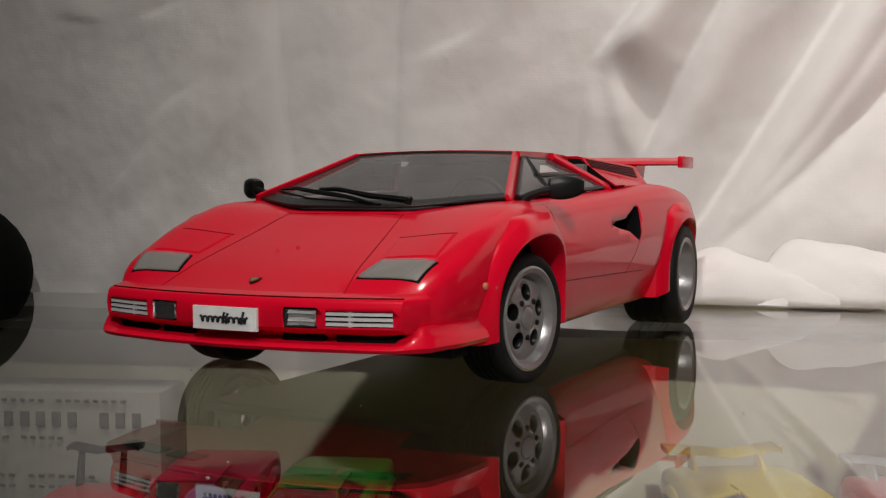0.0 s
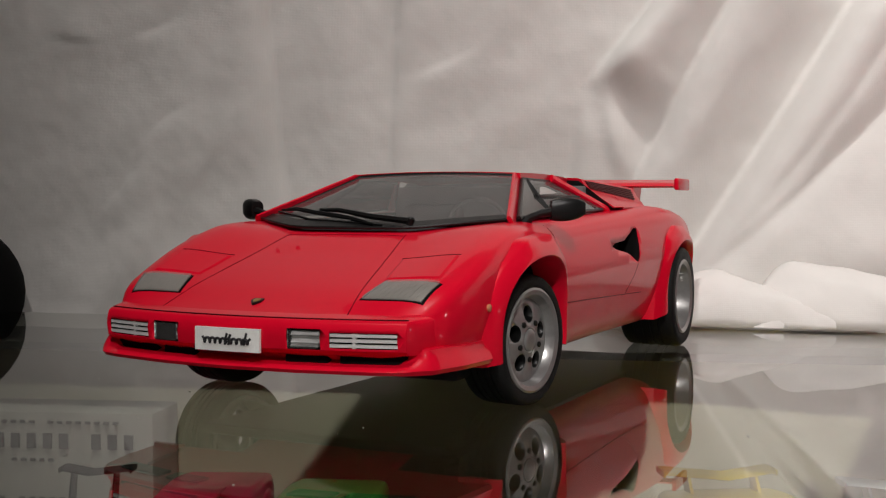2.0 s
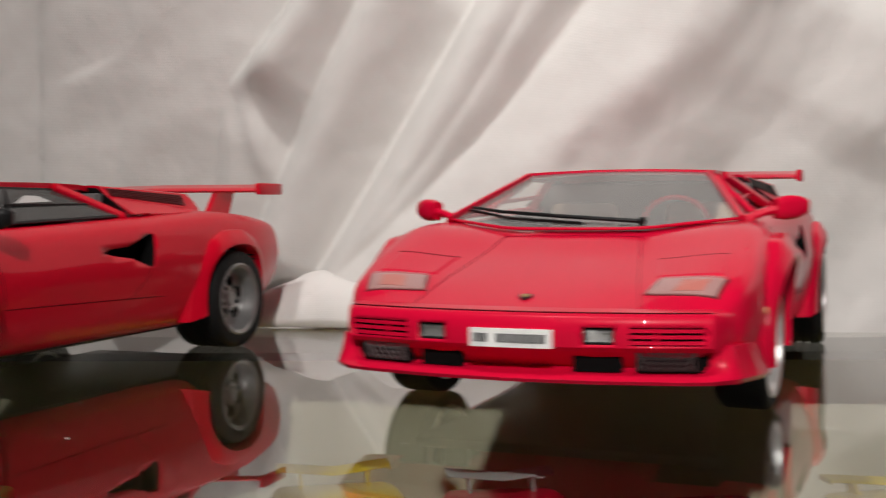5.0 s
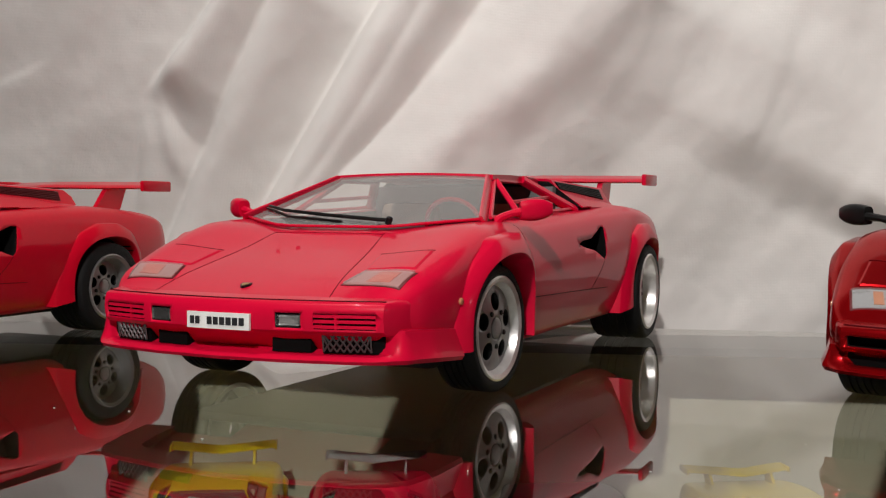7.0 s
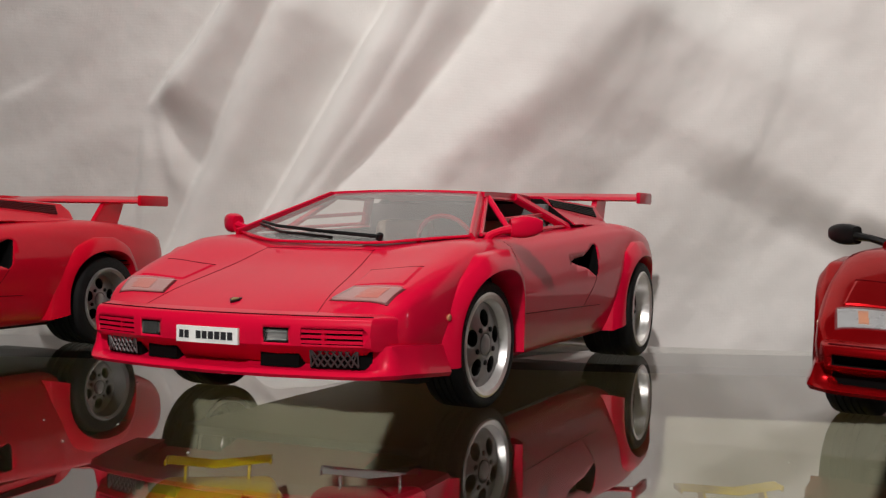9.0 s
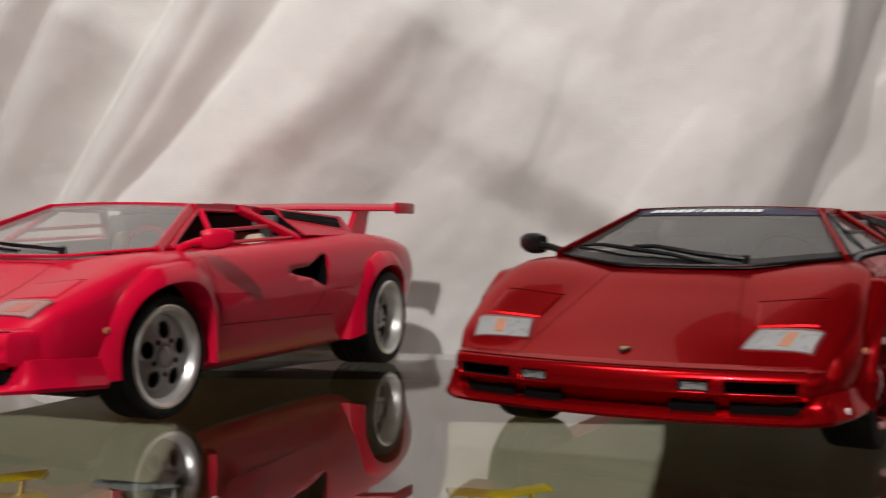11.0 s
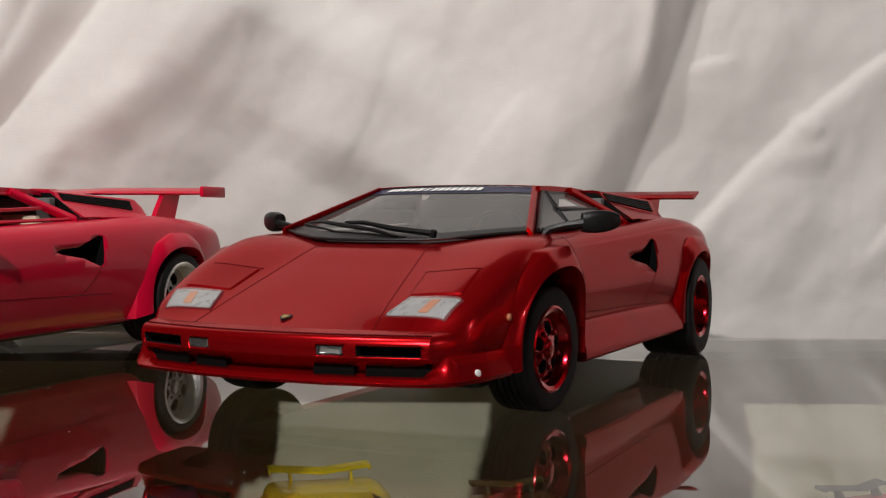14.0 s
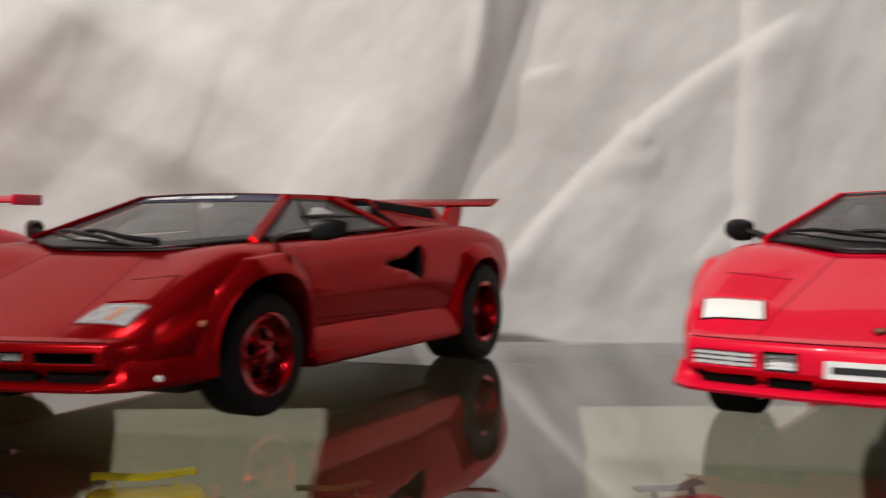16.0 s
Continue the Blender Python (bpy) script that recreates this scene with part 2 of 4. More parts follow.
def lerp_rows(rows, x):
    """Smooth reading of a table at x (first column, falling)."""
    xs = [r[0] for r in rows]
    k = max(0, min(len(rows) - 2, next((i for i in range(len(rows) - 1) if xs[i] >= x >= xs[i + 1]), 0)))
    a, b = rows[k], rows[k + 1]
    p, n = rows[max(0, k - 1)], rows[min(len(rows) - 1, k + 2)]
    h = b[0] - a[0]
    t = (x - a[0]) / h
    res = []
    for j in range(1, len(a)):
        ma = (b[j] - p[j]) / (b[0] - p[0]) * h if p is not a else b[j] - a[j]
        mb = (n[j] - a[j]) / (n[0] - a[0]) * h if n is not b else b[j] - a[j]
        res.append((2 * t**3 - 3 * t**2 + 1) * a[j] + (t**3 - 2 * t**2 + t) * ma + (3 * t**2 - 2 * t**3) * b[j] + (t**3 - t**2) * mb)
    return res


def chaikin(pts, times=2):
    for _ in range(times):
        q = [pts[0]]
        for a, b in zip(pts, pts[1:]):
            q += [tuple(0.8 * u + 0.2 * v for u, v in zip(a, b)), tuple(0.2 * u + 0.8 * v for u, v in zip(a, b))]
        pts = q + [pts[-1]]
    return pts


def smooth01(a, b, x):
    t = max(0.0, min(1.0, (x - a) / (b - a)))
    return t * t * (3 - 2 * t)


def part(name, bm, material, parent, label="", angle=35, m=None):
    """One mesh object under a thing or a part."""
    me = bm if isinstance(bm, bpy.types.Mesh) else meshed(name, bm, material, angle)
    if isinstance(bm, bpy.types.Mesh) and material and bm.materials[0] != material:
        me = bm.copy()
        me.materials[0] = material
    ob = new(name, me)
    ob.parent = parent
    if m:
        ob.matrix_basis = m
    return tagged(ob, label)


# ---- the low wedge-shaped sports car, in full-size metres: x ahead, y to its left, z up ----
# x, then z of the middle, (y, z) of lid edge, fender top, shoulder, widest crease, sill top, sill foot
STATIONS = [
    (2.20, 0.462, 0.44, 0.459, 0.57, 0.456, 0.69, 0.445, 0.725, 0.425, 0.72, 0.38, 0.69, 0.320),
    (2.03, 0.522, 0.44, 0.518, 0.67, 0.526, 0.762, 0.506, 0.775, 0.43, 0.775, 0.37, 0.75, 0.31),
    (1.80, 0.604, 0.42, 0.598, 0.70, 0.628, 0.810, 0.600, 0.830, 0.46, 0.82, 0.37, 0.79, 0.28),
    (1.60, 0.673, 0.39, 0.668, 0.72, 0.712, 0.828, 0.678, 0.850, 0.50, 0.84, 0.38, 0.80, 0.25),
    (1.36, 0.758, 0.34, 0.752, 0.72, 0.790, 0.835, 0.748, 0.860, 0.53, 0.85, 0.38, 0.81, 0.20),
    (1.225, 0.772, 0.36, 0.775, 0.72, 0.808, 0.838, 0.764, 0.860, 0.54, 0.85, 0.38, 0.81, 0.20),
    (0.95, 0.775, 0.42, 0.785, 0.70, 0.818, 0.815, 0.768, 0.845, 0.55, 0.825, 0.375, 0.78, 0.18),
    (0.60, 0.795, 0.46, 0.800, 0.70, 0.825, 0.800, 0.765, 0.855, 0.56, 0.825, 0.37, 0.77, 0.17),
    (0.00, 0.820, 0.50, 0.825, 0.73, 0.845, 0.825, 0.785, 0.875, 0.575, 0.84, 0.37, 0.77, 0.17),
    (-0.50, 0.855, 0.48, 0.858, 0.75, 0.870, 0.850, 0.810, 0.905, 0.60, 0.87, 0.375, 0.79, 0.17),
    (-0.90, 0.890, 0.47, 0.890, 0.76, 0.890, 0.870, 0.830, 0.920, 0.615, 0.90, 0.39, 0.83, 0.18),
    (-1.225, 0.885, 0.46, 0.885, 0.77, 0.890, 0.875, 0.835, 0.925, 0.62, 0.92, 0.41, 0.87, 0.20),
    (-1.60, 0.850, 0.45, 0.850, 0.76, 0.865, 0.860, 0.810, 0.910, 0.62, 0.90, 0.44, 0.85, 0.25),
    (-1.92, 0.815, 0.45, 0.815, 0.72, 0.822, 0.81, 0.775, 0.85, 0.62, 0.83, 0.48, 0.78, 0.34),
    (-2.02, 0.795, 0.45, 0.795, 0.69, 0.795, 0.77, 0.750, 0.80, 0.62, 0.79, 0.50, 0.75, 0.42),
]
FRONT, REAR = 1.225, -1.225


def bow(y, x):
    """The nose is curved in plan."""
    return 0.12 * (y / 0.73) ** 2 * smooth01(1.9, 2.25, x)


def body_shell():
    loops = []
    xs = [2.20 - 0.0422 * k for k in range(100)] + [-2.02]
    for x in xs:
        zc, yh, zh, yf, zf, ys, zs, ym, zm, yl, zl, yb, zb = lerp_rows(STATIONS, x)
        half = chaikin([(0, zc), (yh * 0.6, zc), (yh, zh), (yf, zf), (ys, zs), (ym, zm), (yl, zl), (yb, zb), (yb * 0.5, zb), (0, zb)])
        ring = [(x - bow(y, x), y, z) for y, z in half] + [(x - bow(y, x), -y, z) for y, z in half[-2:0:-1]]
        loops.append(ring)
    bm = rings(bmesh.new(), loops)
    bmesh.ops.triangulate(bm, faces=[f for f in bm.faces if len(f.verts) > 4])
    return bm


def cutters():
    """Wheel arches, cockpit and side vents, taken out of the shell."""
    bm = bmesh.new()
    for x, r in ((FRONT, 0.362), (REAR, 0.372)):
        for side in (1, -1):
            rings(bm, [[(x + (1.16 if x > 0 and k % 40 in (*range(10), *range(31, 40)) else 1.0) * r * math.cos(math.pi * k / 20), y * side, 0.315 + r * math.sin(math.pi * k / 20)) for k in range(40)] for y in (0.40, 1.2)])
    plan = [(1.29, 0.0), (1.27, 0.30), (1.00, 0.60), (0.1, 0.645), (-0.25, 0.61), (-0.25, -0.61), (0.1, -0.645), (1.00, -0.60), (1.27, -0.30)]
    rings(bm, [[(x, y, 0.34) for x, y in plan], [(x, y, 1.3) for x, y in plan]])
    for side in (1, -1):
        tri = [(0.03, 0.668), (-0.03, 0.685), (-0.18, 0.695), (-0.38, 0.762), (-0.425, 0.758), (-0.385, 0.59), (-0.36, 0.568), (-0.20, 0.625), (-0.03, 0.650)]
        rings(bm, [[(x, 0.76 * side, z) for x, z in tri], [(x, 1.2 * side, z) for x, z in tri]])
    bmesh.ops.recalc_face_normals(bm, faces=bm.faces)
    return bm


def carved(shell, cut, name, material, inner):
    """shell minus cut, as a mesh; the cut faces take the inner material."""
    a = new("carve_shell", meshed(name, shell, material, 30))
    b = new("carve_tool", meshed("carve_tool", cut, inner, 30))
    mod = a.modifiers.new("carve", "BOOLEAN")
    mod.operation, mod.object, mod.solver, mod.material_mode = "DIFFERENCE", b, "EXACT", "TRANSFER"
    me = bpy.data.meshes.new_from_object(a.evaluated_get(bpy.context.evaluated_depsgraph_get()))
    me.name = name
    for o in (a, b):
        old = o.data
        bpy.data.objects.remove(o)
        bpy.data.meshes.remove(old)
    return me


# matt black cut faces paint in the shade of wheel arches and side vents
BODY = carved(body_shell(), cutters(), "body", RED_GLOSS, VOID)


def surface_tree():
    from mathutils import bvhtree
    bm = body_shell()
    bm.normal_update()
    tree = bvhtree.BVHTree.FromBMesh(bm)
    bm.free()
    return tree


TREE = surface_tree()


def on_top(x, y, lift=0.004):
    hit = TREE.ray_cast(Vector((x, y, 2)), Vector((0, 0, -1)))
    return hit[0] + Vector((0, 0, lift)) if hit[0] else Vector((x, y, 0.5))


def on_side(x, z, side=1, lift=0.003):
    hit = TREE.ray_cast(Vector((x, 2 * side, z)), Vector((0, -side, 0)))
    return hit[0] + Vector((0, lift * side, 0)) if hit[0] else Vector((x, 0.9 * side, z))


def fine(pts, steps=6):
    q = []
    for a, b in zip(pts, pts[1:]):
        q += [tuple(u + (v - u) * k / steps for u, v in zip(a, b)) for k in range(steps)]
    return q + [pts[-1]]


def nose_x(y):
    return 2.275 - 0.125 * (y / 0.73) ** 2


def bumper_loops():
    loops = []
    ys = [-0.775 + 1.55 * k / 44 for k in range(45)]
    for y in ys:
        back = 60 * max(0.0, abs(y) - 0.70) ** 2.2
        x = nose_x(y) - back
        sec = [(-0.14, 0.480), (-0.05, 0.465), (-0.024, 0.459), (-0.013, 0.450), (-0.005, 0.430), (0.0, 0.395), (-0.008, 0.343), (-0.03, 0.326), (-0.14, 0.326)]
        loops.append([(x + dx, y, z) for dx, z in sec])
    return loops


def face_box(bm, y0, y1, z0, z1, deep=0.05, out=0.02, steps=4):
    """A curved bar or hole that follows the nose between y0 and y1."""
    loops = []
    for k in range(steps + 1):
        y = y0 + (y1 - y0) * k / steps
        x = nose_x(y)
        loops.append([(x + out, y, z0), (x + out, y, z1), (x - deep, y, z1), (x - deep, y, z0)])
    return rings(bm, loops)


def bumper_mesh(grille, fog):
    cut = bmesh.new()
    for s in (1, -1):
        y0, y1, z0, z1 = grille
        face_box(cut, s * y0, s * y1, z0, z1, 0.055)
        y0, y1, z0, z1 = fog
        face_box(cut, s * y0, s * y1, z0, z1, 0.05)
    bmesh.ops.recalc_face_normals(cut, faces=cut.faces)
    # recess walls round grille and fog lamps take matt black as painted shade
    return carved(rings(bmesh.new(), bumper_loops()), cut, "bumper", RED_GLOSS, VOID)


GRILLE, FOG = (0.425, 0.675, 0.352, 0.416), (0.255, 0.388, 0.344, 0.428)
FOG_SMALL = (0.262, 0.372, 0.354, 0.416)
BUMPER, BUMPER_SMALL = bumper_mesh(GRILLE, FOG), bumper_mesh(GRILLE, FOG_SMALL)


def spoiler_mesh():
    way = fine([(2.265, 0), (2.245, 0.3), (2.185, 0.6), (2.15, 0.69), (2.08, 0.765), (1.90, 0.812), (1.700, 0.834)], 5)
    way = [(x, -y) for x, y in way[:0:-1]] + way
    loops = []
    for k, (x, y) in enumerate(way):
        a, b = way[max(0, k - 1)], way[min(len(way) - 1, k + 1)]
        d = Vector((b[0] - a[0], b[1] - a[1], 0)).normalized()
        n = Vector((d.y, -d.x, 0))
        w = smooth01(0.66, 0.76, abs(y))
        front = [(-0.02, 0.332), (-0.095, 0.330), (-0.105, 0.262), (-0.060, 0.247), (0.028, 0.236), (0.036, 0.230), (0.026, 0.216), (-0.15, 0.217)]
        flank = [(-0.03, 0.352), (-0.004, 0.348), (0.002, 0.32), (0.010, 0.278), (0.022, 0.245), (0.027, 0.232), (0.016, 0.214), (-0.15, 0.214)]
        loops.append([Vector((x, y, 0)) + n * (p[0] * (1 - w) + q[0] * w) + Vector((0, 0, p[1] * (1 - w) + q[1] * w)) for p, q in zip(front, flank)])
    return meshed("front_spoiler", rings(bmesh.new(), loops), RED_GLOSS, 40)


SPOILER = spoiler_mesh()


FRONT_FLARE = (0.490, -0.12), (0.505, 0.06), (0.462, 0.19), (0.345, 0.318), (0.150, 0.424), (-0.150, 0.446), (-0.310, 0.372), (-0.385, 0.230), (-0.415, 0.060), (-0.410, -0.12)
REAR_FLARE = (0.505, -0.14), (0.462, 0.08), (0.405, 0.260), (0.275, 0.388), (0.100, 0.452), (-0.100, 0.452), (-0.270, 0.385), (-0.400, 0.240), (-0.460, 0.0), (-0.450, -0.14)


def reach(corners, a):
    """How far the angular outline stands from the hub in direction a."""
    d = Vector((math.cos(a), math.sin(a)))
    best = 0.46
    for p, q in zip(corners, corners[1:]):
        p, q = Vector(p), Vector(q)
        e = q - p
        det = d.x * -e.y + d.y * e.x
        if abs(det) > 1e-9:
            t = (p.x * -e.y + p.y * e.x) / det
            u = (d.x * p.y - d.y * p.x) / det
            if t > 0 and -0.001 <= u <= 1.001:
                best = t
    return best


def flare_mesh(x0, r0, y_full, a0, a1, side):
    """An angular lip round the arch: a straight leg, a bend, a flat top, a bend, a straight leg."""
    corners = FRONT_FLARE if x0 > 0 else REAR_FLARE
    loops = []
    n = 72
    for k in range(n + 1):
        deg = a0 + (a1 - a0) * k / n
        a = radians(deg)
        out = (reach(corners, a - 0.06) + 2 * reach(corners, a) + reach(corners, a + 0.06)) / 4
        r = min(r0 * (1 + 0.20 * max(0, math.cos(a)) ** 2) * (1 + 0.04 * math.sin(2 * a) ** 2) if x0 > 0 else r0 * (1 + 0.055 * math.sin(2 * a) ** 2), out - 0.05)
        y_out = y_full - (0.050 if x0 > 0 else 0.035) * (1 - smooth01(10, 75, deg)) - (0.045 if x0 > 0 else 0.06) * smooth01(105, 180, deg)
        sec = [(r, y_out - 0.16), (r, y_out - 0.012), (r + 0.008, y_out), (r + (out - r) * 0.35, y_out - 0.005), (out - 0.006, y_out - 0.046), (out, y_out - 0.056), (out + 0.004, y_out - 0.16)]
        loops.append([(x0 + q * math.cos(a), side * y, 0.315 + q * math.sin(a)) for q, y in sec])
    return meshed("fender_flare", rings(bmesh.new(), loops), RED_GLOSS, 38)


FLARES = {}
for axle, nm in ((FRONT, "f"), (REAR, "r")):
    for side in (1, -1):
        FLARES[nm, side] = flare_mesh(FRONT, 0.346, 0.930, -9, 192, side) if nm == "f" else flare_mesh(REAR, 0.352, 0.972, -12, 178, side)


def tyre_mesh(radius, width, rim):
    w = width / 2
    prof = [(rim, -w * 0.8), (rim + 0.015, -w * 0.98), (radius * 0.93, -w), (radius * 0.985, -w * 0.9), (radius, -w * 0.72)]
    for g in (-0.45, -0.15, 0.15, 0.45):
        prof += [(radius, w * (g - 0.05)), (radius - 0.008, w * (g - 0.04)), (radius - 0.008, w * (g + 0.04)), (radius, w * (g + 0.05))]
    prof += [(radius, w * 0.72), (radius * 0.985, w * 0.9), (radius * 0.93, w), (rim + 0.015, w * 0.98), (rim, w * 0.8)]
    bm = bmesh.new()
    loops = [[(r * math.cos(2 * math.pi * k / 56), y, r * math.sin(2 * math.pi * k / 56)) for k in range(56)] for r, y in prof]
    rings(bm, loops, True, False, True)
    return meshed("tyre", bm, RUBBER, 50)


def rim_mesh(rim, width, dish):
    """A deep lip round the outside, and the barrel behind it."""
    w = width / 2
    prof = [(rim - 0.02, -w * 0.9), (rim + 0.004, -w * 0.9), (rim + 0.004, w * 0.86), (rim + 0.012, w * 0.98), (rim + 0.002, w * 1.02), (rim - 0.018, w * 0.95), (rim - 0.024, w * 0.9 - dish * 0.5), (rim - 0.035, w * 0.9 - dish)]
    bm = bmesh.new()
    loops = [[(r * math.cos(2 * math.pi * k / 56), y, r * math.sin(2 * math.pi * k / 56)) for k in range(56)] for r, y in prof]
    rings(bm, loops, True, False)
    return meshed("rim", bm, SILVER, 40)


def disc_mesh(rim, y, bulge=0.02):
    """The wheel's face with five round holes through it."""
    r = rim - 0.033
    bm = lathe(bmesh.new(), [(r, y - 0.04), (r, y), (r * 0.9, y + 0.008), (r * 0.55, y + bulge), (r * 0.30, y + bulge + 0.006), (r * 0.22, y + bulge - 0.008), (0.012, y + bulge - 0.008), (0.012, y - 0.04)], 56)
    cut = bmesh.new()
    for k in range(5):
        a = 2 * math.pi * (k + 0.25) / 5
        lathe(cut, [(r * 0.205, y - 0.2), (r * 0.205, y + 0.02), (r * 0.26, y + bulge + 0.05)], 20, 0, r * 0.62 * math.cos(a), r * 0.62 * math.sin(a))
    bmesh.ops.recalc_face_normals(bm, faces=bm.faces)
    bmesh.ops.recalc_face_normals(cut, faces=cut.faces)
    return carved(bm, cut, "wheel_disc", SILVER, BLACK)


WHEELS = {}


def wheel_set(key, radius, width, rim, dish):
    bm = bmesh.new()
    y = width / 2 * 0.9 - dish
    lathe(bm, [(0.050, y + 0.01), (0.050, y + 0.026), (0.040, y + 0.034), (0.012, y + 0.034)], 20)
    nut = lathe(bmesh.new(), [(0.013, y), (0.013, y + 0.03), (0.007, y + 0.034)], 8)
    WHEELS[key] = (tyre_mesh(radius, width, rim), rim_mesh(rim, width, dish), disc_mesh(rim, y), meshed("hub_cap", bm, SILVER, 40), meshed("wheel_nut", nut, BLACK, 40), radius, width)


for fit, front_rim, rear_rim, front_radius in (("wide", 0.236, 0.240, 0.300), ("middle", 0.218, 0.222, 0.286), ("narrow", 0.184, 0.188, 0.284)):
    wheel_set((fit, "f"), front_radius, 0.215, front_rim, 0.035)
    wheel_set((fit, "r"), 0.316, 0.345, rear_rim, 0.085)


LAMP_PLAN = (2.014, 0.445), (2.004, 0.692), (1.900, 0.718), (1.882, 0.482)
LID_PLAN = (1.855, 0.455), (1.862, 0.705), (1.665, 0.698), (1.650, 0.430)


def patch(plan, lift, grow=0.0, side=1, u0=0.0, u1=1.0, rim=None):
    """A four-sided panel laid on the fender, between u0 and u1 of its width; rim: lift of its edge."""
    bm = bmesh.new()
    n = 8
    a, b, c, d = (Vector(p) for p in plan)
    mid = (a + b + c + d) / 4
    a, b, c, d = (p + (p - mid) * grow for p in (a, b, c, d))
    stops = [0, 0.04, 0.12, 0.3, 0.5, 0.7, 0.88, 0.96, 1]
    top = []
    for i in range(n + 1):
        u = u0 + (u1 - u0) * stops[i]
        row = []
        for j in range(n + 1):
            p = a.lerp(b, u).lerp(d.lerp(c, u), stops[j])
            outer = rim is not None and (i in (0, n) or j in (0, n))
            row.append(bm.verts.new(on_top(p.x, side * p.y, rim if outer else lift)))
        top.append(row)
    for i in range(n):
        for j in range(n):
            bm.faces.new((top[i][j], top[i + 1][j], top[i + 1][j + 1], top[i][j + 1]))
    edge = [(i, 0) for i in range(n)] + [(n, j) for j in range(n)] + [(i, n) for i in range(n, 0, -1)] + [(0, j) for j in range(n, 0, -1)]
    low = {e: bm.verts.new(top[e[0]][e[1]].co - Vector((0, 0, 0.03))) for e in edge}
    for p, q in zip(edge, edge[1:] + edge[:1]):
        bm.faces.new((top[p[0]][p[1]], top[q[0]][q[1]], low[q], low[p]))
    return bm


def headlight_patch(lift, grow=0.0, side=1, u0=0.0, u1=1.0):
    return patch(LAMP_PLAN, lift, grow, side, u0, u1)


def seam_mesh(pts, r=0.0035):
    return tube(bmesh.new(), pts, r * 0.7, 5)


def ws_grid():
    """Points of the windscreen: base line to roof line."""
    base = chaikin([(1.06, -0.680, 0.815), (1.22, -0.50, 0.798), (1.335, -0.30, 0.776), (1.352, 0, 0.775), (1.335, 0.30, 0.776), (1.22, 0.50, 0.798), (1.06, 0.680, 0.815)], 1)
    n = len(base)
    top = [(0.455 + 0.02 * (1 - (2 * k / (n - 1) - 1) ** 2), -0.455 + 0.91 * k / (n - 1), 1.043 + 0.012 * (1 - (2 * k / (n - 1) - 1) ** 2)) for k in range(n)]
    return [[tuple(a + (b - a) * v for a, b in zip(p, q)) for p, q in zip(base, top)] for v in (0, 0.25, 0.5, 0.75, 1)]


def ws_point(u, v, lift=0.0):
    g = ws_grid()
    row0 = g[0]
    k = min(len(row0) - 2, int(u * (len(row0) - 1)))
    f = u * (len(row0) - 1) - k
    a = Vector(row0[k]).lerp(Vector(row0[k + 1]), f)
    b = Vector(g[-1][k]).lerp(Vector(g[-1][k + 1]), f)
    return a.lerp(b, v) + Vector((0.35, 0, 0.93)) * lift


SIDE_WINDOW = [(0.985, 0.690, 0.826), (0.42, 0.486, 1.022), (-0.03, 0.478, 1.018), (-0.35, 0.690, 0.868)]


def beam(bm, a, b, wide, thick, up=(0, 1, 0)):
    """A bevelled bar from a to b."""
    a, b = Vector(a), Vector(b)
    d = (b - a).normalized()
    s = d.cross(Vector(up)).normalized()
    t = s.cross(d)
    sec = [(-1, -0.6), (-0.7, -1), (0.7, -1), (1, -0.6), (1, 0.6), (0.7, 1), (-0.7, 1), (-1, 0.6)]
    return rings(bm, [[p + s * (x * wide / 2) + t * (y * thick / 2) for x, y in sec] for p in (a, b)])


def mirrored(pts, side):
    return [(x, y * side, z) for x, y, z in pts]


SCALE = 0.056


